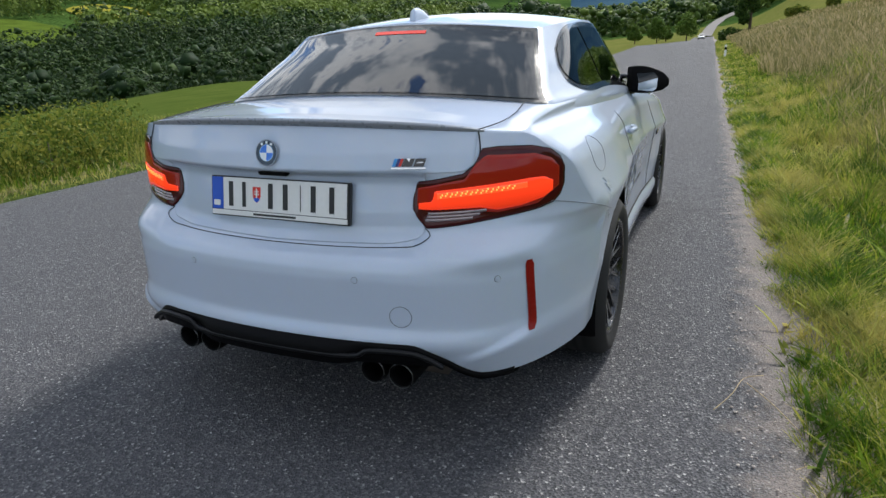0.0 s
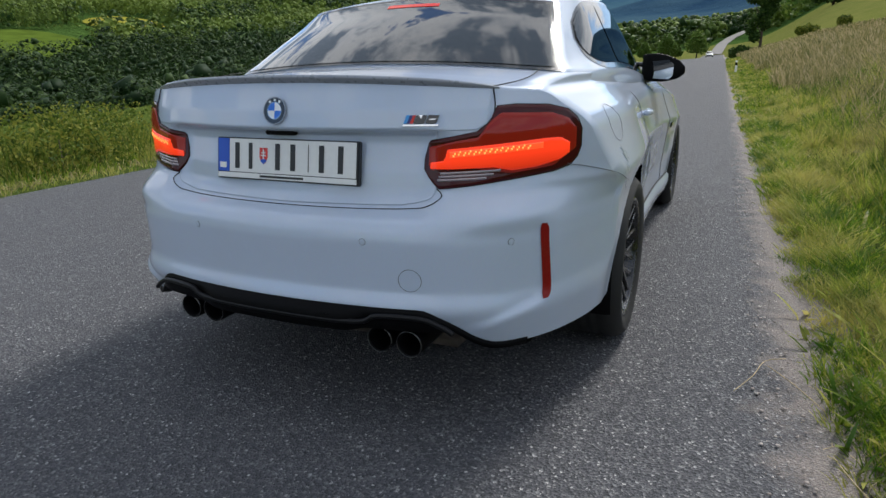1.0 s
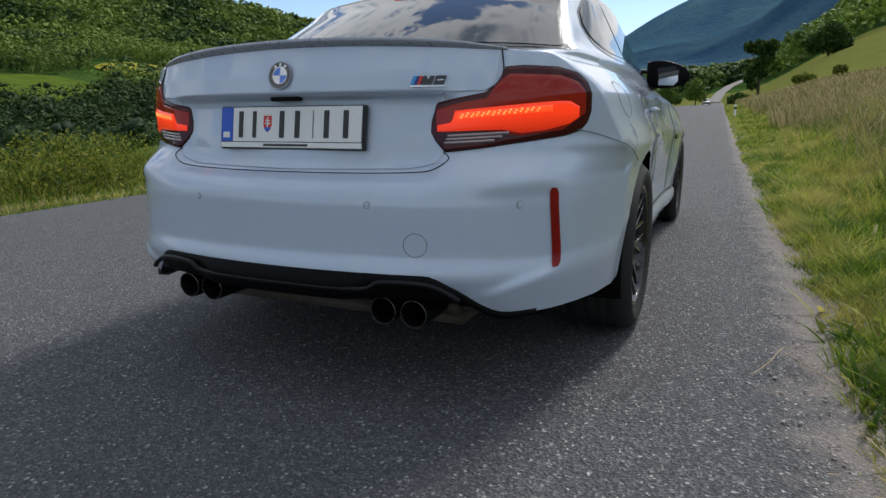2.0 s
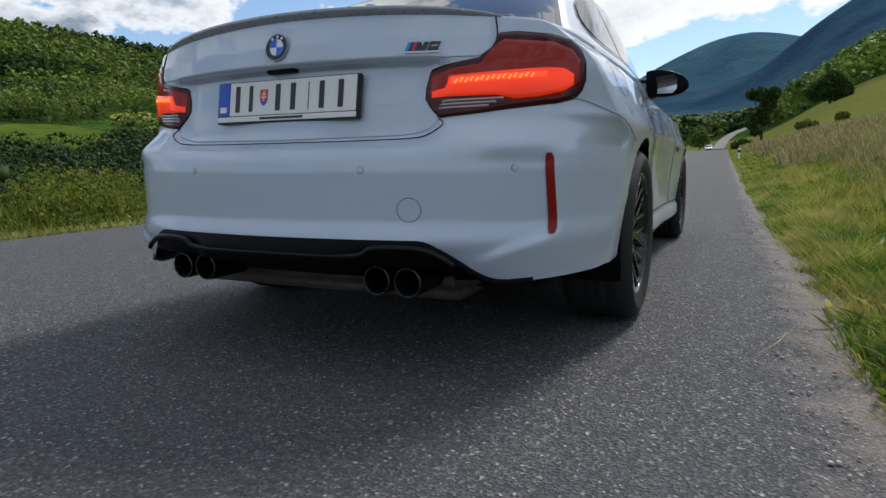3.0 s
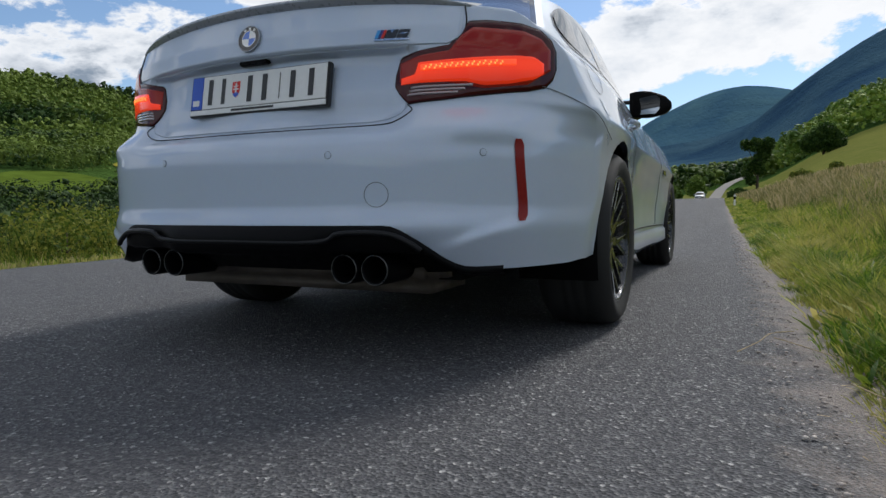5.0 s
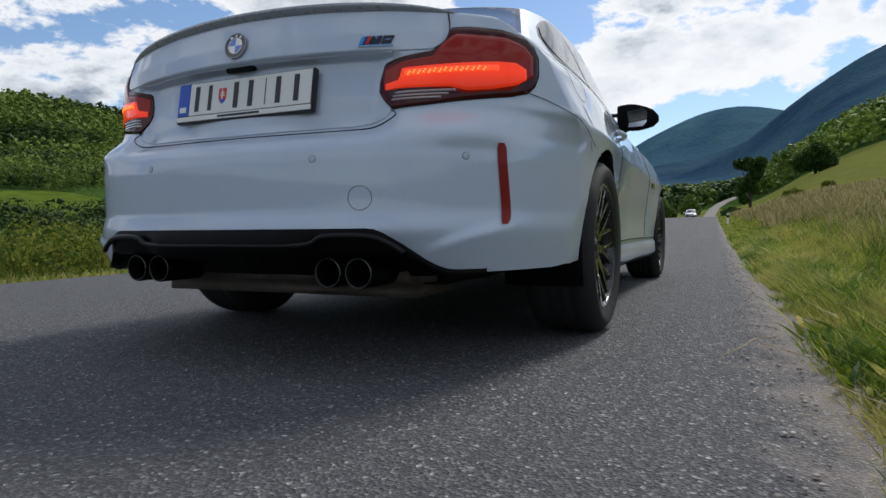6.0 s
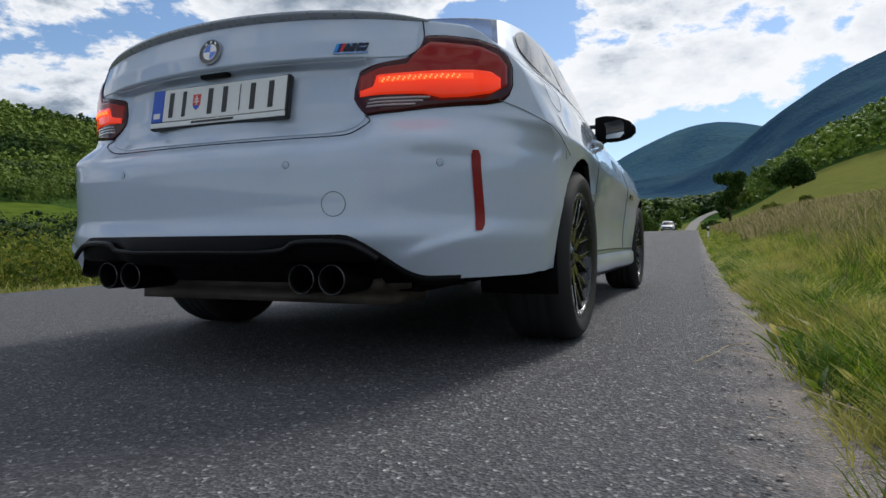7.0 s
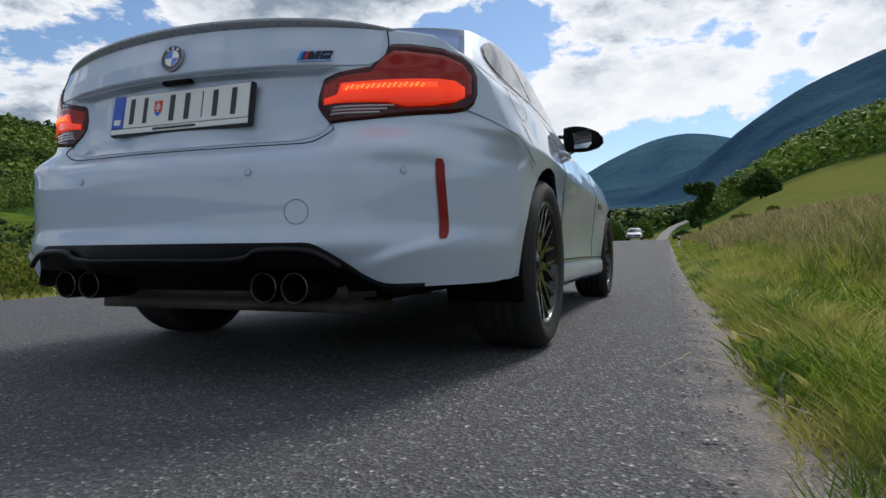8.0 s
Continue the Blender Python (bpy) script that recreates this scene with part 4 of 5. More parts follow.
def build_car():
    car = new("car")
    car.matrix_world = CAR_POSE
    tagged(car, "pale silver two-door coupe with lit tail lights on the road", "car")
    part("body", body_shell(), PAINT, car, "pale silver metallic bodywork", True)
    v, f = cabin_mesh()
    piece("roof", v, f, PAINT, car, "pale silver roof and pillars")
    # boot lid
    lid_low = line((0.0, 0.703), (0.40, 0.709), (0.446, 0.716), (0.485, 0.728), (0.50, 0.752))
    lip_low = line((0.0, 0.922), (0.45, 0.922), (0.61, 0.926), (0.64, 0.952))
    lid_high = line((0.0, 1.060), (0.30, 1.055), (0.50, 1.046), (0.64, 1.036))
    lid = rear_patch("boot_lid", -0.638, 0.638, lip_low, lid_high, PAINT, car, 0.0025, 129, 40, "pale silver boot lid", 0.006)
    rear_patch("boot_lid_lower", -0.50, 0.50, lid_low, lip_low, PAINT, lid, 0.0025, 90, 70, "", 0.006)
    seam = [(0.640, 1.038), (0.650, 0.985), (0.640, 0.950), (0.615, 0.926)]
    low_seam = [(0.500, 0.757), (0.520, 0.738), (0.485, 0.712), (0.43, 0.701), (0.25, 0.6965), (0, 0.6955)]
    for k in (1, -1):
        pts = smooth_points([(k * x, z, 0) for x, z in low_seam])
        rear_line("boot_joint", [(p.x, p.y) for p in pts], 0.0016, lid)
        pts = smooth_points([(k * x, z, 0) for x, z in seam])
        rear_line("boot_joint", [(p.x, p.y) for p in pts], 0.0022, lid)
        tv, tf = tube(smooth_points([(k * 0.64, 0.175, 1.0445), (k * 0.672, 0.30, 1.055), (k * 0.672, 0.45, 1.068), (k * 0.65, 0.62, 1.086)], 6), 0.0018, 6)
        piece("boot_joint", tv, tf, SEAM, lid)
    # black block stands for the shaded handle recess under the lip
    bm = bmesh.new()
    box(bm, (-0.055, 0.016, 0.906), (0.055, 0.04, 0.921), 0.004)
    part("boot_handle_shade", bm, BLACK_MATT, lid)
    # lip along the top of the boot
    v, cols = [], 5
    xs = np.linspace(-0.655, 0.655, 61)
    for x in xs:
        z = 1.064 - 0.06 * x * x
        y = float(rear_y(x, min(z, 1.09)))
        k = 1 - abs(x / 0.655) ** 6
        up = 0.004 + 0.017 * k
        v += [(x, y + 0.006, z - 0.010), (x, y - 0.014 * k - 0.004, z + up * 0.55), (x, y - 0.013 * k - 0.002, z + up), (x, y + 0.02, z + up * 0.85), (x, y + 0.075, z - 0.001)]
    piece("spoiler", v, grid_faces(len(xs), cols, True), PLASTIC_GREY, car, "dark grey lip spoiler")
    for side in (1, -1):
        tail_light(car, side)
        v = []
        for i, z in enumerate(np.linspace(0.425, 0.655, 16)):
            for j in range(4):
                x = 0.808 - 0.05 * (z - 0.42) + (j - 1.5) * 0.0068 * (0.6 if i in (0, 15) else 1)
                v.append((side * x, float(rear_y(x, z)) - 0.004, z))
        piece("reflector", v, grid_faces(16, 4, side < 0), REFLECT, car, "slim upright red reflector")
        for x, z in ((0.315, 0.613), (0.722, 0.614)):
            y = float(rear_y(x, z))
            s_ = new("parking_sensor")
            s_.parent = car
            s_.matrix_local = pose(side * x, y - 0.0005, z, 0, 0, side * math.degrees(math.atan(0.4 * x + 6.8 * x ** 7)))
            for nm, r0, r1, mt in (("sensor_face", 0.0, 0.0095, PAINT), ("sensor_gap", 0.0095, 0.0108, SOFT_SEAM)):
                pv, pf = [], []
                for i in range(24):
                    a = 2 * math.pi * i / 24
                    pv += [(r0 * math.cos(a), -0.002, r0 * math.sin(a)), (r1 * math.cos(a), -0.001, r1 * math.sin(a))]
                pf = [(2 * i, 2 * i + 1, (2 * i + 3) % 48, (2 * i + 2) % 48) for i in range(24)]
                piece(nm, pv, pf, mt, s_)
    ring_pts = [(0.454 + 0.034 * math.cos(a), 0.501 + 0.034 * math.sin(a)) for a in np.linspace(0, 2 * math.pi, 40)]
    rear_line("tow_hook_cover", ring_pts, 0.0011, car, SOFT_SEAM, 0.0004)
    number_plate(car)
    emblem(car)
    badge(car)
    # diffuser and what hangs under the tail
    v = []
    xs = np.linspace(-0.76, 0.76, 71)
    for x in xs:
        zt = bottom_z(x, 0.1) + 0.012
        mid_part = 1 - float(ss(abs(x), 0.24, 0.33))
        y = float(rear_y(x, zt))
        zb = min(0.345 + 0.012 * (1 - mid_part) - 0.06 * float(ss(abs(x), 0.55, 0.70)), zt - 0.012)
        for k, (dy, z) in enumerate(((0.004, zt), (-0.004, zt - 0.006), (-0.006 - 0.016 * mid_part, zt - 0.022 - 0.018 * mid_part), (0.0 - 0.012 * mid_part, zb - 0.01), (0.03, zb - 0.02), (0.10, zb - 0.015), (0.20, 0.27))):
            v.append((x, y + dy, z))
    piece("diffuser", v, grid_faces(71, 7, False), BLACK_MATT, car, "matt black rear diffuser")
    bm = bmesh.new()
    box(bm, (-0.21, -0.092, 0.372), (0.21, -0.06, 0.392), 0.005)
    part("diffuser_slot", bm, BLACK_MATT, car)
    blade_pts = [(-0.585, 0.348), (-0.55, 0.372), (-0.49, 0.394), (-0.36, 0.394), (-0.29, 0.370), (0.0, 0.369), (0.29, 0.370), (0.36, 0.394), (0.49, 0.394), (0.55, 0.372), (0.585, 0.348)]
    tv, tf = tube([Vector((p.x, float(rear_y(p.x, 0.42)) - 0.014, p.y)) for p in smooth_points([(a, b, 0) for a, b in blade_pts], 5)], 0.0085, 8)
    piece("diffuser_blade", tv, tf, BLACK_SATIN, car, "black diffuser blade")
    for x in (0.335, 0.437, -0.335, -0.437):
        v, f = lathe([(0.036, 0.16), (0.036, -0.005), (0.041, -0.010), (0.0445, -0.006), (0.0445, 0.16)], 36)
        v = [(x + c, a + 0.0, 0.29 + b) for a, b, c in [(p[0], p[1], p[2]) for p in v]]
        tip = piece("exhaust_tip", v, f, BLACK_MATT, car, "black exhaust tip with a thin bright rim")
        v, f = lathe([(0.0405, -0.0115), (0.0420, -0.0125), (0.0435, -0.0105)], 36)
        piece("tip_rim", [(x + p[2], p[0], 0.29 + p[1]) for p in v], f, STEEL, tip)
        # black disc set in the tip draws the shade of the pipe's depth
        v, f = lathe([(0.0, 0.14), (0.036, 0.14)], 24)
        piece("tip_depth_disc", [(x + p[2], p[0] - 0.03, 0.29 + p[1]) for p in v], f, SEAM, tip)
    bm = bmesh.new()
    box(bm, (-0.56, 0.15, 0.200), (0.56, 0.52, 0.34), 0.05, segments=5)
    part("muffler", bm, MUFFLER, car, "dull brown-grey steel muffler", True)
    bm = bmesh.new()
    box(bm, (-0.62, 0.22, 0.24), (0.62, 4.1, 0.36), 0.03)
    box(bm, (-0.84, 1.40, 0.215), (0.84, 3.28, 0.33), 0.02)
    box(bm, (-0.74, 0.36, 0.312), (0.74, 0.62, 0.37), 0.02)
    part("underbody", bm, BLACK_MATT, car)
    for y, rad, depth in ((REAR_AXLE, 0.372, 0.28), (FRONT_AXLE, 0.362, 0.27)):
        for side in (1, -1):
            v = []
            for i in range(33):
                a = radians(-20 + 220 * i / 32)
                edge = 0.93 if y < 2 else 0.875
                for k, x in enumerate((edge, edge - 0.02, edge - 0.05, edge - depth)):
                    r = rad + (0.0 if k == 0 else 0.006)
                    v.append((side * x, y + r * math.cos(a), 0.336 + r * math.sin(a)))
            piece("wheel_arch", v, grid_faces(33, 4), BLACK_MATT, car)
    wheel("rear_wheel", car, 0.824, REAR_AXLE, 0.334, 0.268, 1)
    wheel("rear_wheel", car, -0.824, REAR_AXLE, 0.334, 0.268, -1)
    wheel("front_wheel", car, 0.785, FRONT_AXLE, 0.328, 0.245, 1)
    wheel("front_wheel", car, -0.785, FRONT_AXLE, 0.328, 0.245, -1)
    # glass
    s_list = list(np.linspace(-0.945, 0.945, 45))
    rear = cabin_patch("rear_window", "rear", s_list, lambda s: 0.035 + 0.02 * s * s, lambda s: 0.955 - 0.03 * s * s, GLASS_REAR, car, 0.004, label="dark tinted rear window reflecting the clouds")
    cabin_patch("window_band", "rear", list(np.linspace(-0.975, 0.975, 45)), lambda s: 0.005, lambda s: 0.985, BLACK_GLOSS, rear, 0.0015)
    cabin_patch("brake_light", "rear", list(np.linspace(-0.20, 0.20, 11)), lambda s: 0.855, lambda s: 0.90, BRAKE_LIT, rear, 0.006, 3, label="lit red high brake light")
    cabin_patch("windscreen", "front", list(np.linspace(-0.95, 0.95, 31)), lambda s: 0.03, lambda s: 0.96, GLASS_REAR, car, 0.004, label="tinted windscreen")

    def shape(s, up):
        t = min(1.0, (s - 0.08) / 0.20)
        round_ = 1 - math.sqrt(max(0.0, 1 - (1 - t) ** 2))
        tail = float(ss(s, 0.80, 0.985))
        if up:
            return 0.905 - 0.28 * round_ - 0.02 * tail
        return 0.115 + 0.50 * round_ + 0.02 * tail

    for side in (1, -1):
        lo, hi = (lambda s: shape(s, 0)), (lambda s: shape(s, 1))
        cabin_patch("window_frame", "side", list(np.linspace(0.072, 0.99, 60)), lambda s: max(0.03, shape(max(s, 0.081), 0) - 0.075), lambda s: min(0.985, shape(max(s, 0.081), 1) + 0.06), BLACK_GLOSS, car, 0.002, 10, side, "black window surround")
        cabin_patch("quarter_window", "side", list(np.linspace(0.085, 0.40, 26)), lo, hi, GLASS_SIDE, car, 0.005, 10, side, "tinted rear quarter window")
        cabin_patch("door_window", "side", list(np.linspace(0.418, 0.975, 30)), lo, hi, GLASS_SIDE, car, 0.005, 10, side, "tinted door window")
        side_line("door_joint", [(1.52, z) for z in np.linspace(0.34, 0.97, 40)], 0.0012, car, side)
        side_line("door_joint", [(2.90, z) for z in np.linspace(0.34, 0.93, 40)], 0.0012, car, side)
        side_line("sill_joint", [(y, 0.335) for y in np.linspace(1.42, 3.28, 20)], 0.004, car, side)
        side_line("bumper_joint", [(y, 0.815 - 0.125 * ((y - 0.30) / 0.45) ** 1.1) for y in np.linspace(0.30, 0.735, 40)], 0.0012, car, side, SOFT_SEAM)
        v = []
        ys = np.linspace(1.36, 3.33, 30)
        for y in ys:
            x = side_x(y, 0.33)
            v += [(side * (x - 0.004), y, 0.315), (side * (x + 0.012), y, 0.295), (side * (x + 0.014), y, 0.225), (side * (x - 0.01), y, 0.195), (side * (x - 0.2), y, 0.195)]
        piece("side_skirt", v, grid_faces(30, 5, side > 0), PAINT, car, "pale silver side skirt")
        # handle, wing vent, filler flap
        h_ = []
        for i, y in enumerate(np.linspace(1.62, 1.84, 10)):
            h_.append((side * (side_x(y, 0.86) + 0.030 * math.sin(math.pi * (0.12 + 0.76 * i / 9))), y, 0.865 - 0.004 * i / 9))
        tv, tf = tube(h_, 0.013, 10)
        piece("door_handle", tv, tf, PAINT, car, "pale silver door handle")
        bm = bmesh.new()
        x = side_x(3.05, 0.70)
        box(bm, (min(side * x, side * (x + 0.008)), 3.02, 0.665), (max(side * x, side * (x + 0.008)), 3.16, 0.70), 0.003)
        part("wing_vent", bm, BLACK_GLOSS, car, "small black wing vent")
        door_mirror(car, side)
        bm = bmesh.new()
        box(bm, (min(side * 0.42, side * 0.80), 4.05, 0.58), (max(side * 0.42, side * 0.80), 4.275, 0.70), 0.03, segments=3)
        part("headlight", bm, HEADLAMP, car, "clear headlight", True)
        bm = bmesh.new()
        box(bm, (min(side * 0.02, side * 0.24), 4.25, 0.48), (max(side * 0.02, side * 0.24), 4.405, 0.62), 0.02)
        part("grille", bm, BLACK_GLOSS, car, "black front grille half")
    ring_pts = [(0.68 + 0.085 * math.cos(a), 0.905 + 0.06 * math.sin(a)) for a in np.linspace(0, 2 * math.pi, 44)]
    side_line("fuel_flap", ring_pts, 0.0007, car, 1, SOFT_SEAM)
    v = []
    for i in range(-1, 9):
        t = max(i, 0) / 8
        y = 1.10 + 0.17 * t - (0.004 if i < 0 else 0)
        hgt = 0.060 * math.sin(math.pi * min(1, 0.15 + 0.55 * (1 - t) + 0.0)) * (1 - t) ** 0.35 * (i >= 0) + 0.002
        for a in np.linspace(0, math.pi, 9):
            v.append((0.022 * math.cos(a) * (0.4 + 0.6 * math.sin(math.pi * (0.15 + 0.7 * t))), y, 1.392 + 0.014 * t + hgt * math.sin(a)))
    piece("antenna", v, grid_faces(10, 9), PAINT, car, "pale silver shark-fin antenna")
    for x in (-0.37, 0.37):
        seat(car, x, 1.95)
    bm = bmesh.new()
    box(bm, (-0.60, 0.62, 0.90), (0.60, 1.30, 1.03), 0.03)
    part("parcel_shelf", bm, INTERIOR, car)
    return car


SOFT_SEAM = plain("faint_joint", (0.14, 0.15, 0.17), 0.6)
PLASTIC_GREY = plain("dark_grey_lip", (0.25, 0.27, 0.31), 0.3, 0.2, 0.6)
CAR_POSE = pose(0, 0, 0, 0, 0, 0.6)
car = build_car()


def build_far_car():
    """The white car that comes up the road, front first."""
    far = new("oncoming_car")
    tagged(far, "white oncoming car with a dark windscreen on the road", "car")
    rows = [(-2.15, 0.70, 0.34, 0.66), (-2.08, 0.80, 0.26, 0.74), (-1.9, 0.87, 0.22, 0.82), (-1.3, 0.90, 0.20, 0.92), (-0.9, 0.90, 0.20, 0.97), (0.6, 0.90, 0.20, 0.99), (1.6, 0.89, 0.20, 1.0), (2.0, 0.86, 0.25, 0.98), (2.15, 0.76, 0.38, 0.92)]
    n = 20
    v = []
    for y, hw, z0, z1 in rows:
        for i in range(n):
            a = 2 * math.pi * i / n
            c, s = math.cos(a), math.sin(a)
            v.append((hw * math.copysign(abs(c) ** 0.4, c), y, (z0 + z1) / 2 + (z1 - z0) / 2 * math.copysign(abs(s) ** 0.5, s)))
    last = (len(rows) - 1) * n
    f = [(i * n + j, i * n + (j + 1) % n, (i + 1) * n + (j + 1) % n, (i + 1) * n + j) for i in range(len(rows) - 1) for j in range(n)] + [tuple(range(n)), tuple(range(last, last + n))]
    piece("body", v, f, FAR_PAINT, far, "white bodywork")
    rings = ((0.93, -1.05, 1.85, 0.80), (1.15, -0.65, 1.55, 0.74), (1.34, -0.28, 1.22, 0.66), (1.42, -0.05, 1.02, 0.60), (1.46, 0.2, 0.8, 0.50))
    v, n = [], 16
    for z, y0, y1, hw in rings:
        for i in range(n):
            a = 2 * math.pi * i / n
            c, s = math.cos(a), math.sin(a)
            v.append((hw * math.copysign(abs(c) ** 0.45, c), (y0 + y1) / 2 + (y1 - y0) / 2 * math.copysign(abs(s) ** 0.45, s), z))
    f = [(i * n + j, i * n + (j + 1) % n, (i + 1) * n + (j + 1) % n, (i + 1) * n + j) for i in range(4) for j in range(n)]
    piece("windows", v[:3 * n], f[:2 * n], BLACK_MATT, far, "dark windows")
    piece("roof", v[2 * n:], f[:2 * n] + [tuple(range(2 * n, 3 * n))], FAR_PAINT, far, "white roof")
    for x in (-1, 1):
        tv, tf = tube([(x * 0.76, -0.93, 0.95), (x * 0.70, -0.55, 1.17), (x * 0.62, -0.24, 1.36)], 0.035, 6)
        piece("pillar", tv, tf, FAR_PAINT, far)
        bm = bmesh.new()
        box(bm, (x * 0.64 - 0.17, -2.13, 0.60), (x * 0.64 + 0.17, -1.86, 0.72), 0.04)
        part("headlight", bm, HEADLAMP, far)
        bm = bmesh.new()
        box(bm, (x * 0.98 - 0.09, -0.72, 0.96), (x * 0.98 + 0.09, -0.60, 1.08), 0.03)
        part("door_mirror", bm, FAR_PAINT, far)
        for y in (-1.35, 1.35):
            tv, tf = lathe([(0.0, -0.1), (0.2, -0.1), (0.32, -0.09), (0.33, 0.0), (0.32, 0.1), (0.2, 0.1), (0.0, 0.1)], 20)
            piece("wheel", [(p[0] + x * 0.79, p[1] + y, p[2] + 0.33) for p in tv], tf, RUBBER, far)
    for name, lo, hi in (("grille", (-0.42, -2.18, 0.50), (0.42, -1.98, 0.66)), ("air_intake", (-0.66, -2.17, 0.27), (0.66, -1.95, 0.43))):
        bm = bmesh.new()
        box(bm, lo, hi, 0.04)
        part(name, bm, BLACK_MATT, far)
    return far


far_car = build_far_car()

# ---- plants and small things by the road ----


def fast_mesh(name, verts, tris, mat, smooth=False):
    """A mesh from arrays of points and triangles."""
    me = bpy.data.meshes.new(name)
    verts, tris = np.asarray(verts, np.float32).reshape(-1, 3), np.asarray(tris, np.int32).reshape(-1, 3)
    me.vertices.add(len(verts))
    me.vertices.foreach_set("co", verts.ravel())
    me.loops.add(tris.size)
    me.loops.foreach_set("vertex_index", tris.ravel())
    me.polygons.add(len(tris))
    me.polygons.foreach_set("loop_start", np.arange(0, tris.size, 3, dtype=np.int32))
    me.polygons.foreach_set("loop_total", np.full(len(tris), 3, np.int32))
    me.materials.append(mat)
    me.update(calc_edges=True)
    if smooth:
        me.shade_smooth()
    return me


def blades(name, x, y, tall, wide, lean, mat, label, rng, lift=0.0, head=0.0, away=None, stalk=False):
    """Grass: each blade is a bent, tapering strip of its own."""
    n = len(x)
    base = np.stack([x, y, land(x, y) - 0.02 + lift], 1)
    a, b = rng.rand(n) * 2 * np.pi if away is None else away, rng.rand(n) * 2 * np.pi
    out = np.stack([np.cos(a), np.sin(a), np.zeros(n)], 1)
    side = np.stack([np.cos(b), np.sin(b), np.zeros(n)], 1)
    bend = (lean * (0.3 + 0.9 * rng.rand(n)) * tall)[:, None]
    up = np.array([0, 0, 1.0])
    levels = []
    for k, (h, w_) in enumerate(((0, 0.28), (0.66, 0.24), (0.85, 1.0), (1.0, 0.0)) if stalk else ((0, 1.0), (0.45, 0.9), (0.8, 0.6 + head), (1.0, 0.0))):
        c = base + up * (tall * h * (1 - 0.12 * h))[:, None] + out * bend * h * h
        levels.append((c, (wide * w_ * 0.5)[:, None]))
    pts = [levels[0][0] - side * levels[0][1], levels[0][0] + side * levels[0][1], levels[1][0] - side * levels[1][1], levels[1][0] + side * levels[1][1], levels[2][0] - side * levels[2][1], levels[2][0] + side * levels[2][1], levels[3][0]]
    v = np.stack(pts, 1).reshape(-1, 3)
    t = np.array([(0, 1, 3), (0, 3, 2), (2, 3, 5), (2, 5, 4), (4, 5, 6)])
    tris = (np.arange(n)[:, None, None] * 7 + t[None]).reshape(-1, 3)
    ob = new(name, fast_mesh(name, v, tris, mat))
    tagged(ob, label, "grass", kind="stuff")
    return ob


def polar(rng, n, r0, r1, a0, a1):
    r = r0 + (r1 - r0) * rng.rand(n)
    a = np.radians(a0 + (a1 - a0) * rng.rand(n))
    return EX + r * np.sin(a), EY + r * np.cos(a), r


def patchy(x, y, s=1.0):
    return 0.5 + 0.25 * (np.sin(x * 2.3 * s + 1.7 * np.sin(y * 1.1 * s)) + np.sin(y * 1.9 * s + 1.3 * np.sin(x * 1.6 * s)))


def build_grass():
    rng = np.random.RandomState(11)

    def tufts(m, per, y0, y1, d0, d1, power=1.5):
        """Tufts of blades that spread from a common root."""
        ty = y0 + (y1 - y0) * rng.rand(m) ** power
        td = d0 + (d1 - d0) * rng.rand(m) ** 1.15
        k = np.repeat(np.arange(m), per)
        th, q = rng.rand(m * per) * 2 * np.pi, np.sqrt(rng.rand(m * per))
        reach = (0.03 + 0.05 * rng.rand(m))[k]
        x = (road_edge(ty) + td)[k] + reach * q * np.cos(th)
        y = ty[k] + reach * q * np.sin(th)
        return x, y, td[k], (0.45 + 1.1 * rng.rand(m) ** 1.5)[k], th + 0.7 * rng.randn(m * per)

    # cut verge on the right: a low sward, and tufts over it
    n = 52000
    y = -2.6 + 19.0 * rng.rand(n) ** 1.7
    d = -0.03 + 3.2 * rng.rand(n) ** 1.2
    x = road_edge(y) + d
    edge = 0.07 + 0.09 * np.sin(y * 3.1) * np.sin(y * 1.3 + 1) + 0.05 * np.sin(y * 9.0)
    keep = d > edge + 0.10 * rng.rand(n)
    x, y, d = x[keep], y[keep], d[keep]
    r = np.hypot(x - EX, y - EY)
    blades("verge_grass", x, y, (0.05 + 0.10 * ss(d, 0.15, 1.0)) * (0.6 + 0.8 * rng.rand(len(x))), 0.0030 + 0.0007 * r + 0.002 * rng.rand(len(x)), 0.8, GRASS, "bright green roadside grass with yellow dry blades", rng)
    x, y, d, f, th = tufts(3400, 24, -2.4, 15.0, 0.10, 3.1)
    keep = (patchy(x, y, 0.9) > 0.22)
    x, y, d, f, th = x[keep], y[keep], d[keep], f[keep], th[keep]
    r = np.hypot(x - EX, y - EY)
    tall = f * (0.09 + 0.17 * ss(d, 0.2, 1.2) + 0.12 * ss(d, 1.6, 2.6)) * (0.55 + 0.75 * rng.rand(len(x)))
    blades("grass_tufts", x, y, tall, 0.0028 + 0.0007 * r + 0.002 * rng.rand(len(x)), 0.75, GRASS, "leaning green and yellow grass tufts on the verge", rng, away=th)
    # the strip behind the camera, and broad weed leaves among the blades
    n = 12000
    y = -9.5 + 7.2 * rng.rand(n)
    d = 0.08 + 3.6 * rng.rand(n)
    x = road_edge(y) + d
    blades("verge_grass", x, y, 0.08 + 0.2 * rng.rand(n) * ss(d, 0.1, 1.5), 0.008 + 0.004 * rng.rand(n), 0.6, GRASS, "green roadside grass behind the car", rng)
    n = 1500
    y = -2.0 + 9.0 * rng.rand(n) ** 1.4
    d = 0.10 + 1.3 * rng.rand(n) ** 1.5
    x = road_edge(y) + d
    keep = patchy(x, y, 1.7) > 0.5
    x, y, d = x[keep], y[keep], d[keep]
    n = len(x)
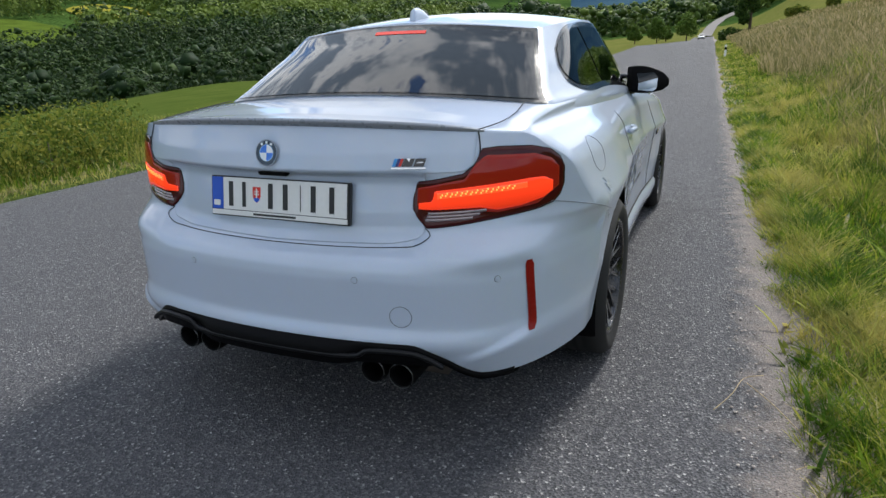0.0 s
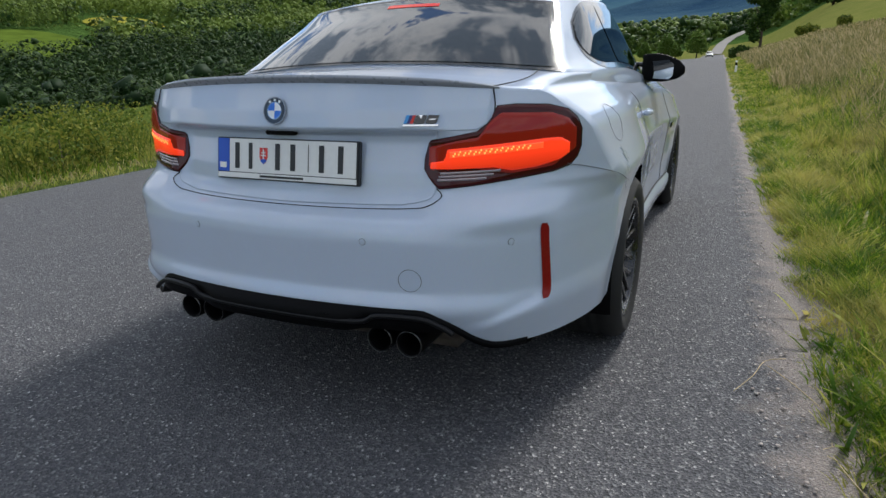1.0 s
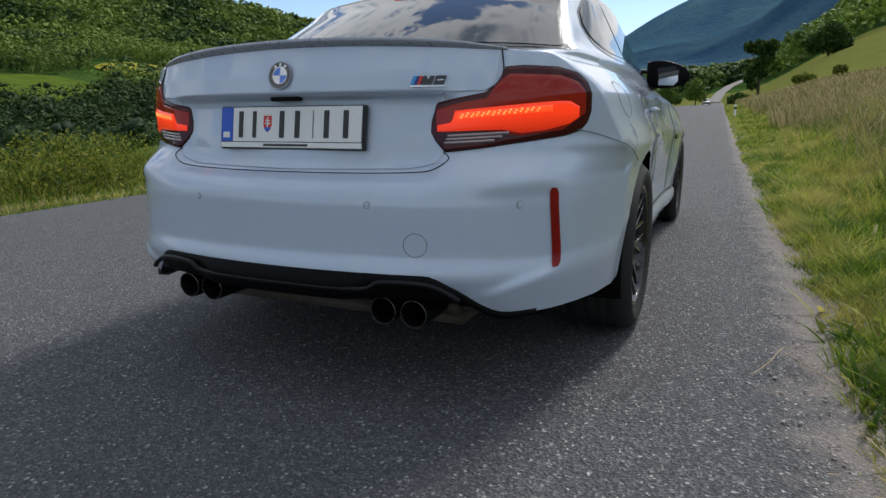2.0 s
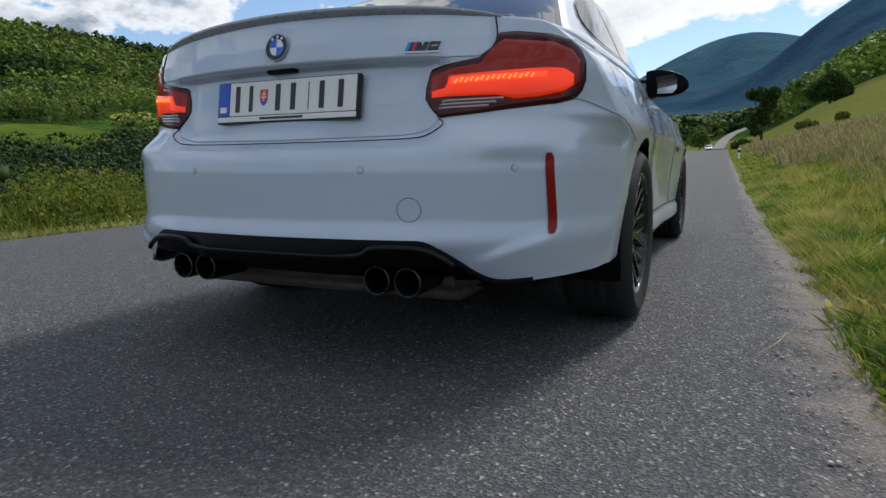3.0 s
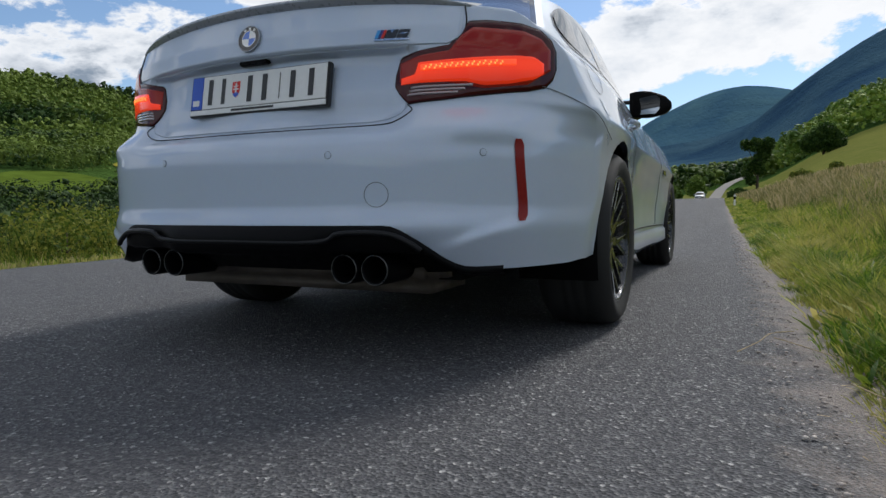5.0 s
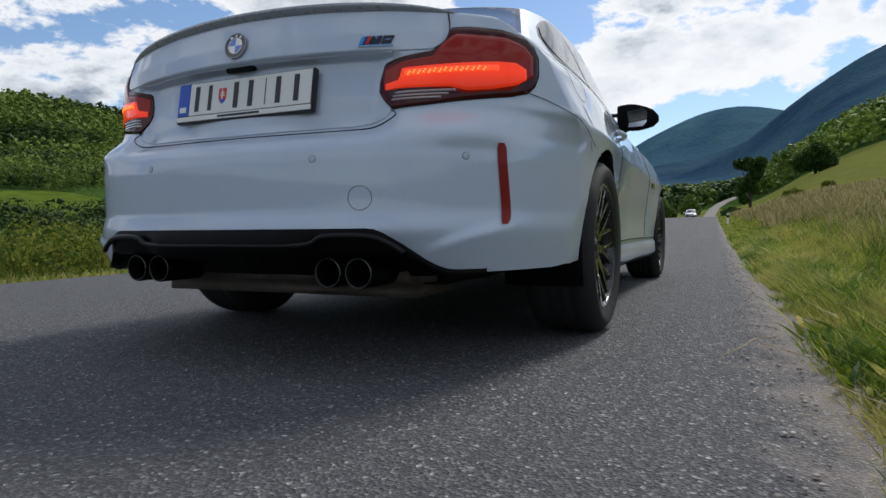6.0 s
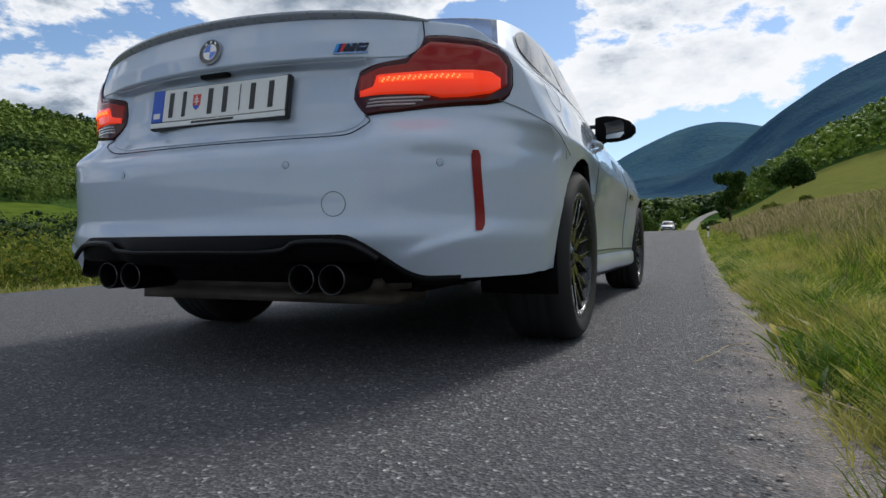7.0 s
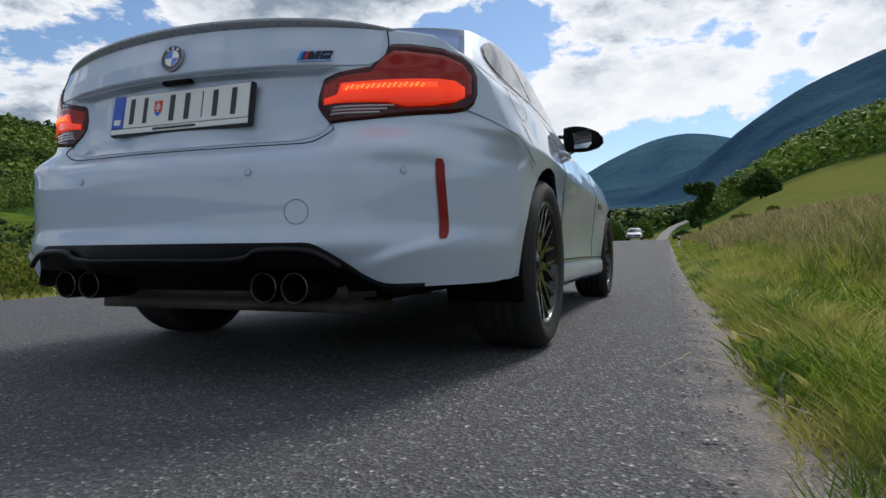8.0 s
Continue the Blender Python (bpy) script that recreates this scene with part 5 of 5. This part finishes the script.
    blades("weed_leaves", x, y, 0.07 + 0.09 * rng.rand(n), 0.014 + 0.014 * rng.rand(n), 1.1, GRASS, "broad green weed leaves among the roadside grass", rng, head=0.25)
    # ragged tufts right at the edge of the gravel
    n = 60000
    y = -2.4 + 13.0 * rng.rand(n) ** 1.6
    d = -0.04 + 0.55 * rng.rand(n)
    x = road_edge(y) + d
    tuft = 0.5 + 0.5 * np.sin(y * 7.3 + 2.0 * np.sin(y * 2.9) + d * 9)
    keep = rng.rand(n) < ss(d + 0.16 * (tuft - 0.5), 0.0, 0.20) * (0.35 + 0.65 * tuft)
    x, y, d = x[keep], y[keep], d[keep]
    r = np.hypot(x - EX, y - EY)
    blades("edge_grass", x, y, (0.045 + 0.15 * ss(d, 0.02, 0.4)) * (0.6 + 0.8 * rng.rand(len(x))), 0.003 + 0.0007 * r, 0.9, GRASS, "ragged grass tufts growing over the road's edge", rng)
    x, y, r = polar(rng, 150000, 10.0, 75.0, -2.5, 22)
    d = x - road_edge(y)
    keep = (d > 0.04 + 0.10 * np.sin(y * 0.9) ** 2) & (d < 1.9)
    x, y, r, d = x[keep], y[keep], r[keep], d[keep]
    blades("verge_grass", x, y, 0.10 + 0.25 * rng.rand(len(x)) * ss(d, 0.2, 2.0), 0.0012 * r, 0.6, GRASS, "bright green roadside grass along the far verge", rng)
    # tall meadow beyond: green leaves below, pale seed heads on thin stalks above
    x, y, r = polar(rng, 52000, 2.2, 20.0, 4, 75)
    d = x - road_edge(y)
    keep = (d > 1.5 + 0.35 * np.sin(y * 0.8)) & (d < 14)
    x, y, r, d = x[keep], y[keep], r[keep], d[keep]
    blades("meadow_grass", x, y, 0.22 + 0.30 * rng.rand(len(x)), 0.0032 + 0.0008 * r, 0.5, TALL_GRASS, "tall green meadow grass", rng)
    x, y, r = polar(rng, 80000, 2.4, 26.0, 3, 78)
    d = x - road_edge(y)
    keep = (d > 1.25 + 0.3 * np.sin(y * 0.7)) & (d < 18) & (rng.rand(len(x)) < 0.45 + 0.55 * patchy(x, y, 0.35)) & (rng.rand(len(x)) < 0.3 + 0.7 * ss(d, 1.4, 3.0))
    x, y, r = x[keep], y[keep], r[keep]
    blades("seeding_grass", x, y, 0.40 + 0.38 * rng.rand(len(x)), 0.0048 + 0.0008 * r, 0.42, MEADOW, "tall brownish meadow grass gone to seed", rng, stalk=True)
    x, y, r = polar(rng, 62000, 18.0, 125.0, -1, 24)
    d = x - road_edge(y)
    keep = d > 1.5 + 0.3 * np.sin(y * 0.5)
    x, y, r = x[keep], y[keep], r[keep]
    blades("seeding_grass", x, y, 0.42 + 0.35 * rng.rand(len(x)), 0.0014 * r, 0.45, MEADOW, "brownish seeding meadow grass up the slope", rng, head=0.3)
    # left verge
    x, y, r = polar(rng, 52000, 5.0, 26.0, -84, -18)
    d = road_edge(y) - ROAD_WIDTH - x
    keep = (d > 0.08 + 0.08 * np.sin(y * 2.7)) & (d < 12)
    x, y, r, d = x[keep], y[keep], r[keep], d[keep]
    tall = 0.05 + 0.06 * rng.rand(len(x)) + (0.16 + 0.30 * rng.rand(len(x))) * ss(d, 0.8, 1.6) * (0.5 + 0.6 * patchy(x, y, 0.6))
    blades("left_verge_grass", x, y, tall, 0.004 + 0.0008 * r, 0.6, GRASS, "green roadside grass above the sloping field", rng)
    x, y, r = polar(rng, 26000, 5.0, 18.0, -88, -20)
    d = road_edge(y) - ROAD_WIDTH - x
    keep = (d > 0.35 + 0.2 * np.sin(y * 1.9)) & (d < 0.95 + 0.2 * np.sin(y * 1.3))
    x, y, r = x[keep], y[keep], r[keep]
    blades("dry_verge_grass", x, y, 0.06 + 0.08 * rng.rand(len(x)), 0.004 + 0.0008 * r, 0.9, MEADOW, "pale dry cut grass along the left verge", rng)
    x, y, r = polar(rng, 9000, 7.0, 16.0, -75, -25)
    d = road_edge(y) - ROAD_WIDTH - x
    keep = (d > 1.4) & (d < 5) & (rng.rand(len(x)) < patchy(x, y, 0.7))
    x, y, r = x[keep], y[keep], r[keep]
    blades("weed_stalks", x, y, 0.45 + 0.45 * rng.rand(len(x)), 0.006 + 0.0006 * r, 0.25, SHRUB_LEAF, "tall green weeds and seeding stalks", rng, head=0.8)
    # dry cut straw lying on the verge
    n = 30000
    x, y, r = polar(rng, n, 1.2, 12.0, 8, 85)
    d = x - road_edge(y)
    keep = (d > 0.04) & (d < 2.4) & ((patchy(x, y, 1.1) > 0.58) | (d < 0.22))
    x, y, r = x[keep], y[keep], r[keep]
    n = len(x)
    a = rng.rand(n) * 2 * np.pi
    c = np.stack([x, y, land(x, y) + 0.02 + 0.09 * rng.rand(n) * ss(x - road_edge(y), 0.1, 0.5)], 1)
    dirs = np.stack([np.cos(a), np.sin(a), 0.35 * (rng.rand(n) - 0.5)], 1) * (0.03 + 0.06 * rng.rand(n))[:, None]
    w_ = np.stack([-np.sin(a), np.cos(a), np.zeros(n) + 0.4], 1) * (0.0008 + 0.0002 * r)[:, None]
    v = np.stack([c - dirs - w_, c - dirs + w_, c + dirs], 1).reshape(-1, 3)
    tagged(new("dry_straw", fast_mesh("dry_straw", v, np.arange(3 * n).reshape(-1, 3), STRAW)), "pale dry straw lying in the grass", "straw", kind="stuff")


_phi = (1 + 5 ** 0.5) / 2
ICO_V = np.array([(-1, _phi, 0), (1, _phi, 0), (-1, -_phi, 0), (1, -_phi, 0), (0, -1, _phi), (0, 1, _phi), (0, -1, -_phi), (0, 1, -_phi), (_phi, 0, -1), (_phi, 0, 1), (-_phi, 0, -1), (-_phi, 0, 1)]) / math.hypot(1, _phi)
ICO_F = np.array([(0, 11, 5), (0, 5, 1), (0, 1, 7), (0, 7, 10), (0, 10, 11), (1, 5, 9), (5, 11, 4), (11, 10, 2), (10, 7, 6), (7, 1, 8), (3, 9, 4), (3, 4, 2), (3, 2, 6), (3, 6, 8), (3, 8, 9), (4, 9, 5), (2, 4, 11), (6, 2, 10), (8, 6, 7), (9, 8, 1)])


def clumps(centres, sizes, rng, rough=0.35, squash=0.85):
    """Many small ragged leaf clumps."""
    n = len(centres)
    v = ICO_V[None] * (1 + rough * (rng.rand(n, 12, 1) - 0.5) * 2) * np.asarray(sizes)[:, None, None]
    v[:, :, 2] *= squash
    v = v + np.asarray(centres)[:, None]
    t = (np.arange(n)[:, None, None] * 12 + ICO_F[None]).reshape(-1, 3)
    return v.reshape(-1, 3), t


def build_stones():
    rng = np.random.RandomState(4)
    n = 3500
    y = -1.6 + 11.0 * rng.rand(n) ** 1.4
    d = -0.13 + 0.34 * rng.rand(n) ** 0.8
    x = road_edge(y) + d
    z = np.where(d < 0.02, road_z(y) + 0.002, road_z(y) - 0.012)
    s = 0.0018 + 0.0065 * rng.rand(n) ** 3
    v, t = clumps(np.stack([x, y, z], 1), s, rng, 0.3, 0.45)
    tagged(new("gravel", fast_mesh("gravel", v, t, STONE)), "pale loose gravel along the edge of the asphalt", "gravel", kind="stuff")
    ys = np.arange(-14, 40, 0.14)
    v, cols = [], 9
    for q in ys:
        for k in range(cols):
            u = k / (cols - 1)
            xx = float(road_edge(q)) - 0.06 + 0.50 * u
            v.append((xx, q, float(road_z(q)) - 0.006 + 0.0015 * math.sin(q * 17 + u * 9) - 0.008 * u))
    tagged(new("shoulder", mesh_of("shoulder", v, grid_faces(len(ys), cols, True), ASPHALT)), "sandy gravel shoulder beside the road", "shoulder", kind="structure")


def forest(name, label, seed, n, r0, r1, a0, a1, blobs, size, mat, skip=None, conifer=0.0, cards=0, leaf=0.075, bulk=1.0):
    rng = np.random.RandomState(seed)
    step = math.sqrt(radians(a1 - a0) * (r1 ** 2 - r0 ** 2) / 2 / n)
    gx, gy = np.meshgrid(np.arange(-r1, r1, step), np.arange(-r1, r1, step))
    gx = gx.ravel() + step * (rng.rand(gx.size) - 0.5) * 0.85
    gy = gy.ravel() + step * (rng.rand(gy.size) - 0.5) * 0.85
    r, az = np.hypot(gx, gy), np.degrees(np.arctan2(gx, gy))
    k = (r > r0) & (r < r1) & (az > a0) & (az < a1)
    r, az = r[k], az[k]
    x, y = EX + r * np.sin(np.radians(az)), EY + r * np.cos(np.radians(az))
    if skip is not None:
        k = ~skip(r, az, x, y)
        r, az, x, y = r[k], az[k], x[k], y[k]
    n = len(x)
    z = land(x, y)
    tall = size * (0.75 + 0.55 * rng.rand(n))
    cone = rng.rand(n) < conifer
    def spots(k, reach):
        u = rng.rand(n, k)
        th = rng.rand(n, k) * 2 * np.pi
        wide = np.where(cone[:, None], 0.26 * (1 - u) * tall[:, None], 0.40 * tall[:, None] * np.sqrt(np.clip(1 - (1.7 * u - 0.75) ** 2, 0.04, 1))) * reach
        return np.stack([x[:, None] + wide * np.cos(th), y[:, None] + wide * np.sin(th), z[:, None] + tall[:, None] * (0.10 + 0.86 * u)], 2).reshape(-1, 3)

    c = spots(blobs, 0.62)
    sz = (bulk * tall[:, None] * (0.15 + 0.10 * rng.rand(n, blobs)) * np.where(cone[:, None], 0.6, 1.0)).ravel()
    v, t = clumps(c, sz, rng, 0.5, 0.9)
    if cards:
        p = spots(cards, 0.75 + 0.35 * rng.rand(n, cards))
        m = len(p)
        s = np.repeat(tall * leaf, cards)[:, None] * (0.6 + 0.8 * rng.rand(m, 1))
        heart = np.repeat(np.stack([x, y, z + 0.45 * tall], 1), cards, 0)
        out = p - heart
        out = out / np.linalg.norm(out, axis=1)[:, None] + 0.35 * rng.randn(m, 3)
        a_ = np.cross(out, rng.randn(m, 3))
        b_ = np.cross(out, a_)
        a_ /= np.linalg.norm(a_, axis=1)[:, None]
        b_ /= np.linalg.norm(b_, axis=1)[:, None]
        q = np.stack([p - a_ * s, p + b_ * s * 0.7, p + a_ * s, p - b_ * s * 0.7], 1).reshape(-1, 3)
        qt = (np.arange(m)[:, None, None] * 4 + np.array([(0, 1, 2), (0, 2, 3)])[None]).reshape(-1, 3) + len(v)
        v, t = np.concatenate([v, q]), np.concatenate([t, qt])
    tagged(new(name, fast_mesh(name, v, t, mat)), label, "forest", kind="stuff")


def build_forests():
    def fields(r, az, x, y):
        lens = (np.abs(az + 57.4) < 5.3) & (r > 372) & (r < 525)
        rape = (np.abs(az + 49.8) < 3.4) & (r > 512) & (r < 614)
        return lens | rape

    forest("near_valley_wood", "dark green trees along the lower edge of the meadow, shade painted into their leaves", 20, 210, 118, 212, -80, -14, 5, 12.0, SHADE_TONED_LEAF, fields, cards=520, leaf=0.025, bulk=0.5)
    forest("left_wood", "dark green broadleaf wood filling the valley, its shade painted into the leaves", 21, 900, 212, 420, -80, -14, 3, 13.0, SHADE_TONED_LEAF, fields, cards=150, leaf=0.038, bulk=0.4)
    forest("left_hill_wood", "green woods on the hillside with sunlit patches painted into the leaves", 22, 2500, 420, 780, -84, -20, 3, 14.0, SUN_PATCH_FOREST, fields, cards=52, leaf=0.080, bulk=0.4)
    forest("left_ridge_wood", "distant woods up to the ridge", 23, 2700, 780, 1300, -80, -28, 3, 16.0, SUN_PATCH_FOREST, cards=16, leaf=0.14, bulk=0.7)
    forest("middle_wood", "green wood at the foot of the mountain", 24, 1300, 335, 800, -17, 2.6, 4, 10.5, SUN_PATCH_FOREST, lambda r, az, x, y: (np.abs(x - road_edge(y) + 3.5) < 9) & (y < 440), 0.35, 30, 0.08, 0.8)
    forest("right_hill_wood", "green woods along the top of the slope", 25, 700, 300, 600, 2.5, 34, 3, 14.0, SUN_TONED_LEAF, lambda r, az, x, y: r < 300 + 9 * np.sin(az * 1.1) + 40 * (az < 5), 0.15, 110, 0.055, 0.55)


def leafy(name, label, x, y, z, height, crowns, leaves, leaf, mat, seed, trunk=0.12, category="tree"):
    """A tree or bush: trunk and limbs, and a crown of many small leaf clusters about several centres (dx, dy, dz, radius)."""
    rng = np.random.RandomState(seed)
    tree = new(name)
    tree.matrix_world = pose(x, y, z)
    tagged(tree, label, category)
    top = height * 0.62
    v, f = tube([(0, 0, -0.3), (0.02 * height * 0.3, 0, top * 0.4), (0.0, 0.02, top)], [trunk, trunk * 0.8, trunk * 0.35], 8)
    base = piece("trunk", v, f, BARK, tree, "brown bark trunk")
    for cx, cy, cz, cr in crowns:
        v, f = tube([(0, 0, min(top, cz) * 0.6), (cx * 0.5, cy * 0.5, cz * 0.75), (cx, cy, cz)], [trunk * 0.45, trunk * 0.3, trunk * 0.1], 6)
        piece("limb", v, f, BARK, base)
    pts, wts = [], np.array([c[3] ** 2 for c in crowns])
    idx = rng.choice(len(crowns), leaves, p=wts / wts.sum())
    cc = np.array([c[:3] for c in crowns])[idx]
    rr = np.array([c[3] for c in crowns])[idx]
    d = rng.randn(leaves, 3)
    d /= np.linalg.norm(d, axis=1)[:, None]
    p = cc + d * (rr * (0.35 + 0.7 * rng.rand(leaves) ** 0.6))[:, None]
    p[:, 2] = np.maximum(p[:, 2], 0.03 * height)
    u = rng.randn(leaves, 3)
    w_ = np.cross(u, rng.randn(leaves, 3))
    u /= np.linalg.norm(u, axis=1)[:, None]
    w_ /= np.linalg.norm(w_, axis=1)[:, None]
    s = leaf * (0.6 + 0.8 * rng.rand(leaves))[:, None]
    quad = np.stack([p - u * s, p + w_ * s * 0.6, p + u * s, p - w_ * s * 0.6], 1).reshape(-1, 3)
    t = (np.arange(leaves)[:, None, None] * 4 + np.array([(0, 1, 2), (0, 2, 3)])[None]).reshape(-1, 3)
    me = fast_mesh("crown", quad, t, mat)
    crown = new("crown", me)
    crown.parent = tree
    return tree


def build_trees():
    def on(x, y):
        return float(land(x, y)) - 0.1

    leafy("roadside_tree", "tall dark-leaved tree leaning over the roadside meadow", 3.3, 108.0, on(3.3, 108), 11 - on(3.3, 108), ((-0.2, 0, 7.6, 1.2), (-1.6, 0, 7.7, 0.9), (1.4, 0, 7.8, 1.0), (0.9, 0.3, 6.3, 1.0), (0.2, 0, 5.4, 1.0), (-0.9, 0, 4.4, 0.9), (0.3, 0, 3.9, 0.8), (-1.4, 0, 3.2, 0.8), (-0.9, 0, 2.2, 0.8)), 4200, 0.20, DARK_LEAF, 31, 0.22)
    leafy("roadside_bush", "dark bush at the foot of a roadside tree", 0.8, 104.0, on(0.8, 104), 2.2, ((0, 0, 0.9, 0.9), (1.0, 0, 0.8, 0.8), (-0.9, 0, 0.7, 0.8)), 1500, 0.14, DARK_LEAF, 32, 0.06, "bush")
    leafy("meadow_bush", "small round bush in the meadow", 10.6, 126.0, on(10.6, 126), 2.6, ((0, 0, 1.1, 1.0), (1.1, 0, 0.9, 0.9), (-1.1, 0, 0.9, 0.8)), 1500, 0.15, SHRUB_LEAF, 33, 0.06, "bush")
    leafy("meadow_bush", "small bush higher up in the meadow", 15.3, 124.0, on(15.3, 124), 2.4, ((0, 0, 1.0, 0.9), (0.7, 0, 1.2, 0.7)), 1200, 0.16, SHRUB_LEAF, 34, 0.06, "bush")
    leafy("hill_tree", "broad round dark tree on the green slope", 25.5, 246.0, on(25.5, 246), 12.0, ((0, 0, 5.5, 4.6), (3.4, 0, 4.4, 3.4), (-3.6, 0, 4.2, 3.3), (1.0, 0, 7.8, 3.0)), 5200, 0.5, DARK_LEAF, 35, 0.4)
    for k, (x, y, hgt) in enumerate(((-9.0, 166.0, 7.0), (-14.6, 177.0, 4.2), (-16.2, 171.0, 6.6), (-19.0, 205.0, 4.4), (-24.0, 190.0, 5.2))):
        leafy("far_tree", "small green broadleaf tree by the road's bend", x, y, on(x, y), hgt, ((0, 0, hgt * 0.55, hgt * 0.30), (hgt * 0.16, 0, hgt * 0.4, hgt * 0.24), (-hgt * 0.16, 0, hgt * 0.42, hgt * 0.24), (0, 0, hgt * 0.78, hgt * 0.2)), 1800, 0.26, SUN_TONED_LEAF, 40 + k, 0.15)
    for k, (x, y, hgt, wd) in enumerate(((-7.8, 4.6, 1.15, 0.8), (-8.9, 5.9, 1.25, 0.9), (-8.2, 3.0, 0.95, 0.7), (-10.2, 7.6, 1.3, 0.9), (-7.9, 1.6, 0.85, 0.6))):
        cs = tuple((wd * 0.8 * math.sin(2.4 * i), wd * 0.8 * math.cos(2.4 * i), hgt * (0.35 + 0.12 * (i % 3)), hgt * (0.34 + 0.07 * ((i * 7) % 3))) for i in range(6))
        leafy("verge_shrub", "yellow-green shrub growing on the verge", x, y, on(x, y), hgt, cs, 5200, 0.032, SHRUB_LEAF, 60 + k, 0.02, "shrub")


def build_post():
    post = new("marker_post")
    x, y = 0.95, 38.0
    post.matrix_world = pose(x, y, float(land(x, y)) - 0.38)
    tagged(post, "white plastic roadside marker post with a black band", "post")
    for name, lo, hi, mat in (("post_body", (-0.06, -0.05, 0), (0.06, 0.05, 0.78), WHITE_PLASTIC), ("post_band", (-0.0605, -0.0505, 0.78), (0.0605, 0.0505, 0.93), BLACK_MATT), ("post_top", (-0.06, -0.05, 0.93), (0.06, 0.05, 1.05), WHITE_PLASTIC)):
        bm = bmesh.new()
        box(bm, lo, hi, 0.012)
        part(name, bm, mat, post)


def build_twigs():
    for k, pts in enumerate((((1.36, 0.62, 0.010), (1.42, 0.74, 0.022), (1.46, 0.86, 0.030), (1.53, 0.90, 0.035)), ((1.47, 0.85, 0.018), (1.55, 0.72, 0.02), (1.62, 0.55, 0.03)), ((1.62, 0.30, 0.02), (1.65, 0.18, 0.03), (1.70, 0.05, 0.035)))):
        v, f = tube(smooth_points(pts, 4), 0.0017, 6)
        tagged(piece("dry_stalk", v, f, STRAW), "pale dry stalk lying on the road's edge", "stalk")


SHRUB_LEAF = leaf_material("shrub_leaves", ((0.0, (0.045, 0.08, 0.012)), (0.5, (0.13, 0.18, 0.026)), (1.0, (0.30, 0.29, 0.05))), glow=0.35)
STONE = leaf_material("loose_stones", ((0.0, (0.15, 0.13, 0.12)), (0.5, (0.34, 0.295, 0.265)), (1.0, (0.56, 0.51, 0.47))), glow=0.0)
DARK_LEAF = leaf_material("dark_leaves", ((0.0, (0.018, 0.045, 0.010)), (0.6, (0.045, 0.09, 0.018)), (1.0, (0.09, 0.15, 0.03))), glow=0.25)
build_grass()
build_stones()
build_forests()
build_trees()
build_post()
build_twigs()


def motions():
    rows = []
    for t, x, y in ((0.0, -7.0, 197.0), (2.0, -6.6, 167.0), (4.0, -5.95, 136.8), (5.0, -5.6, 121.6), (6.0, -5.2, 106.5), (7.0, -4.85, 91.5), (8.0, -4.45, 76.5)):
        rows.append((t, pose(x, y, float(road_z(y)) + 0.05, 0, 0, 1.5)))
    walk(far_car, rows)


motions()
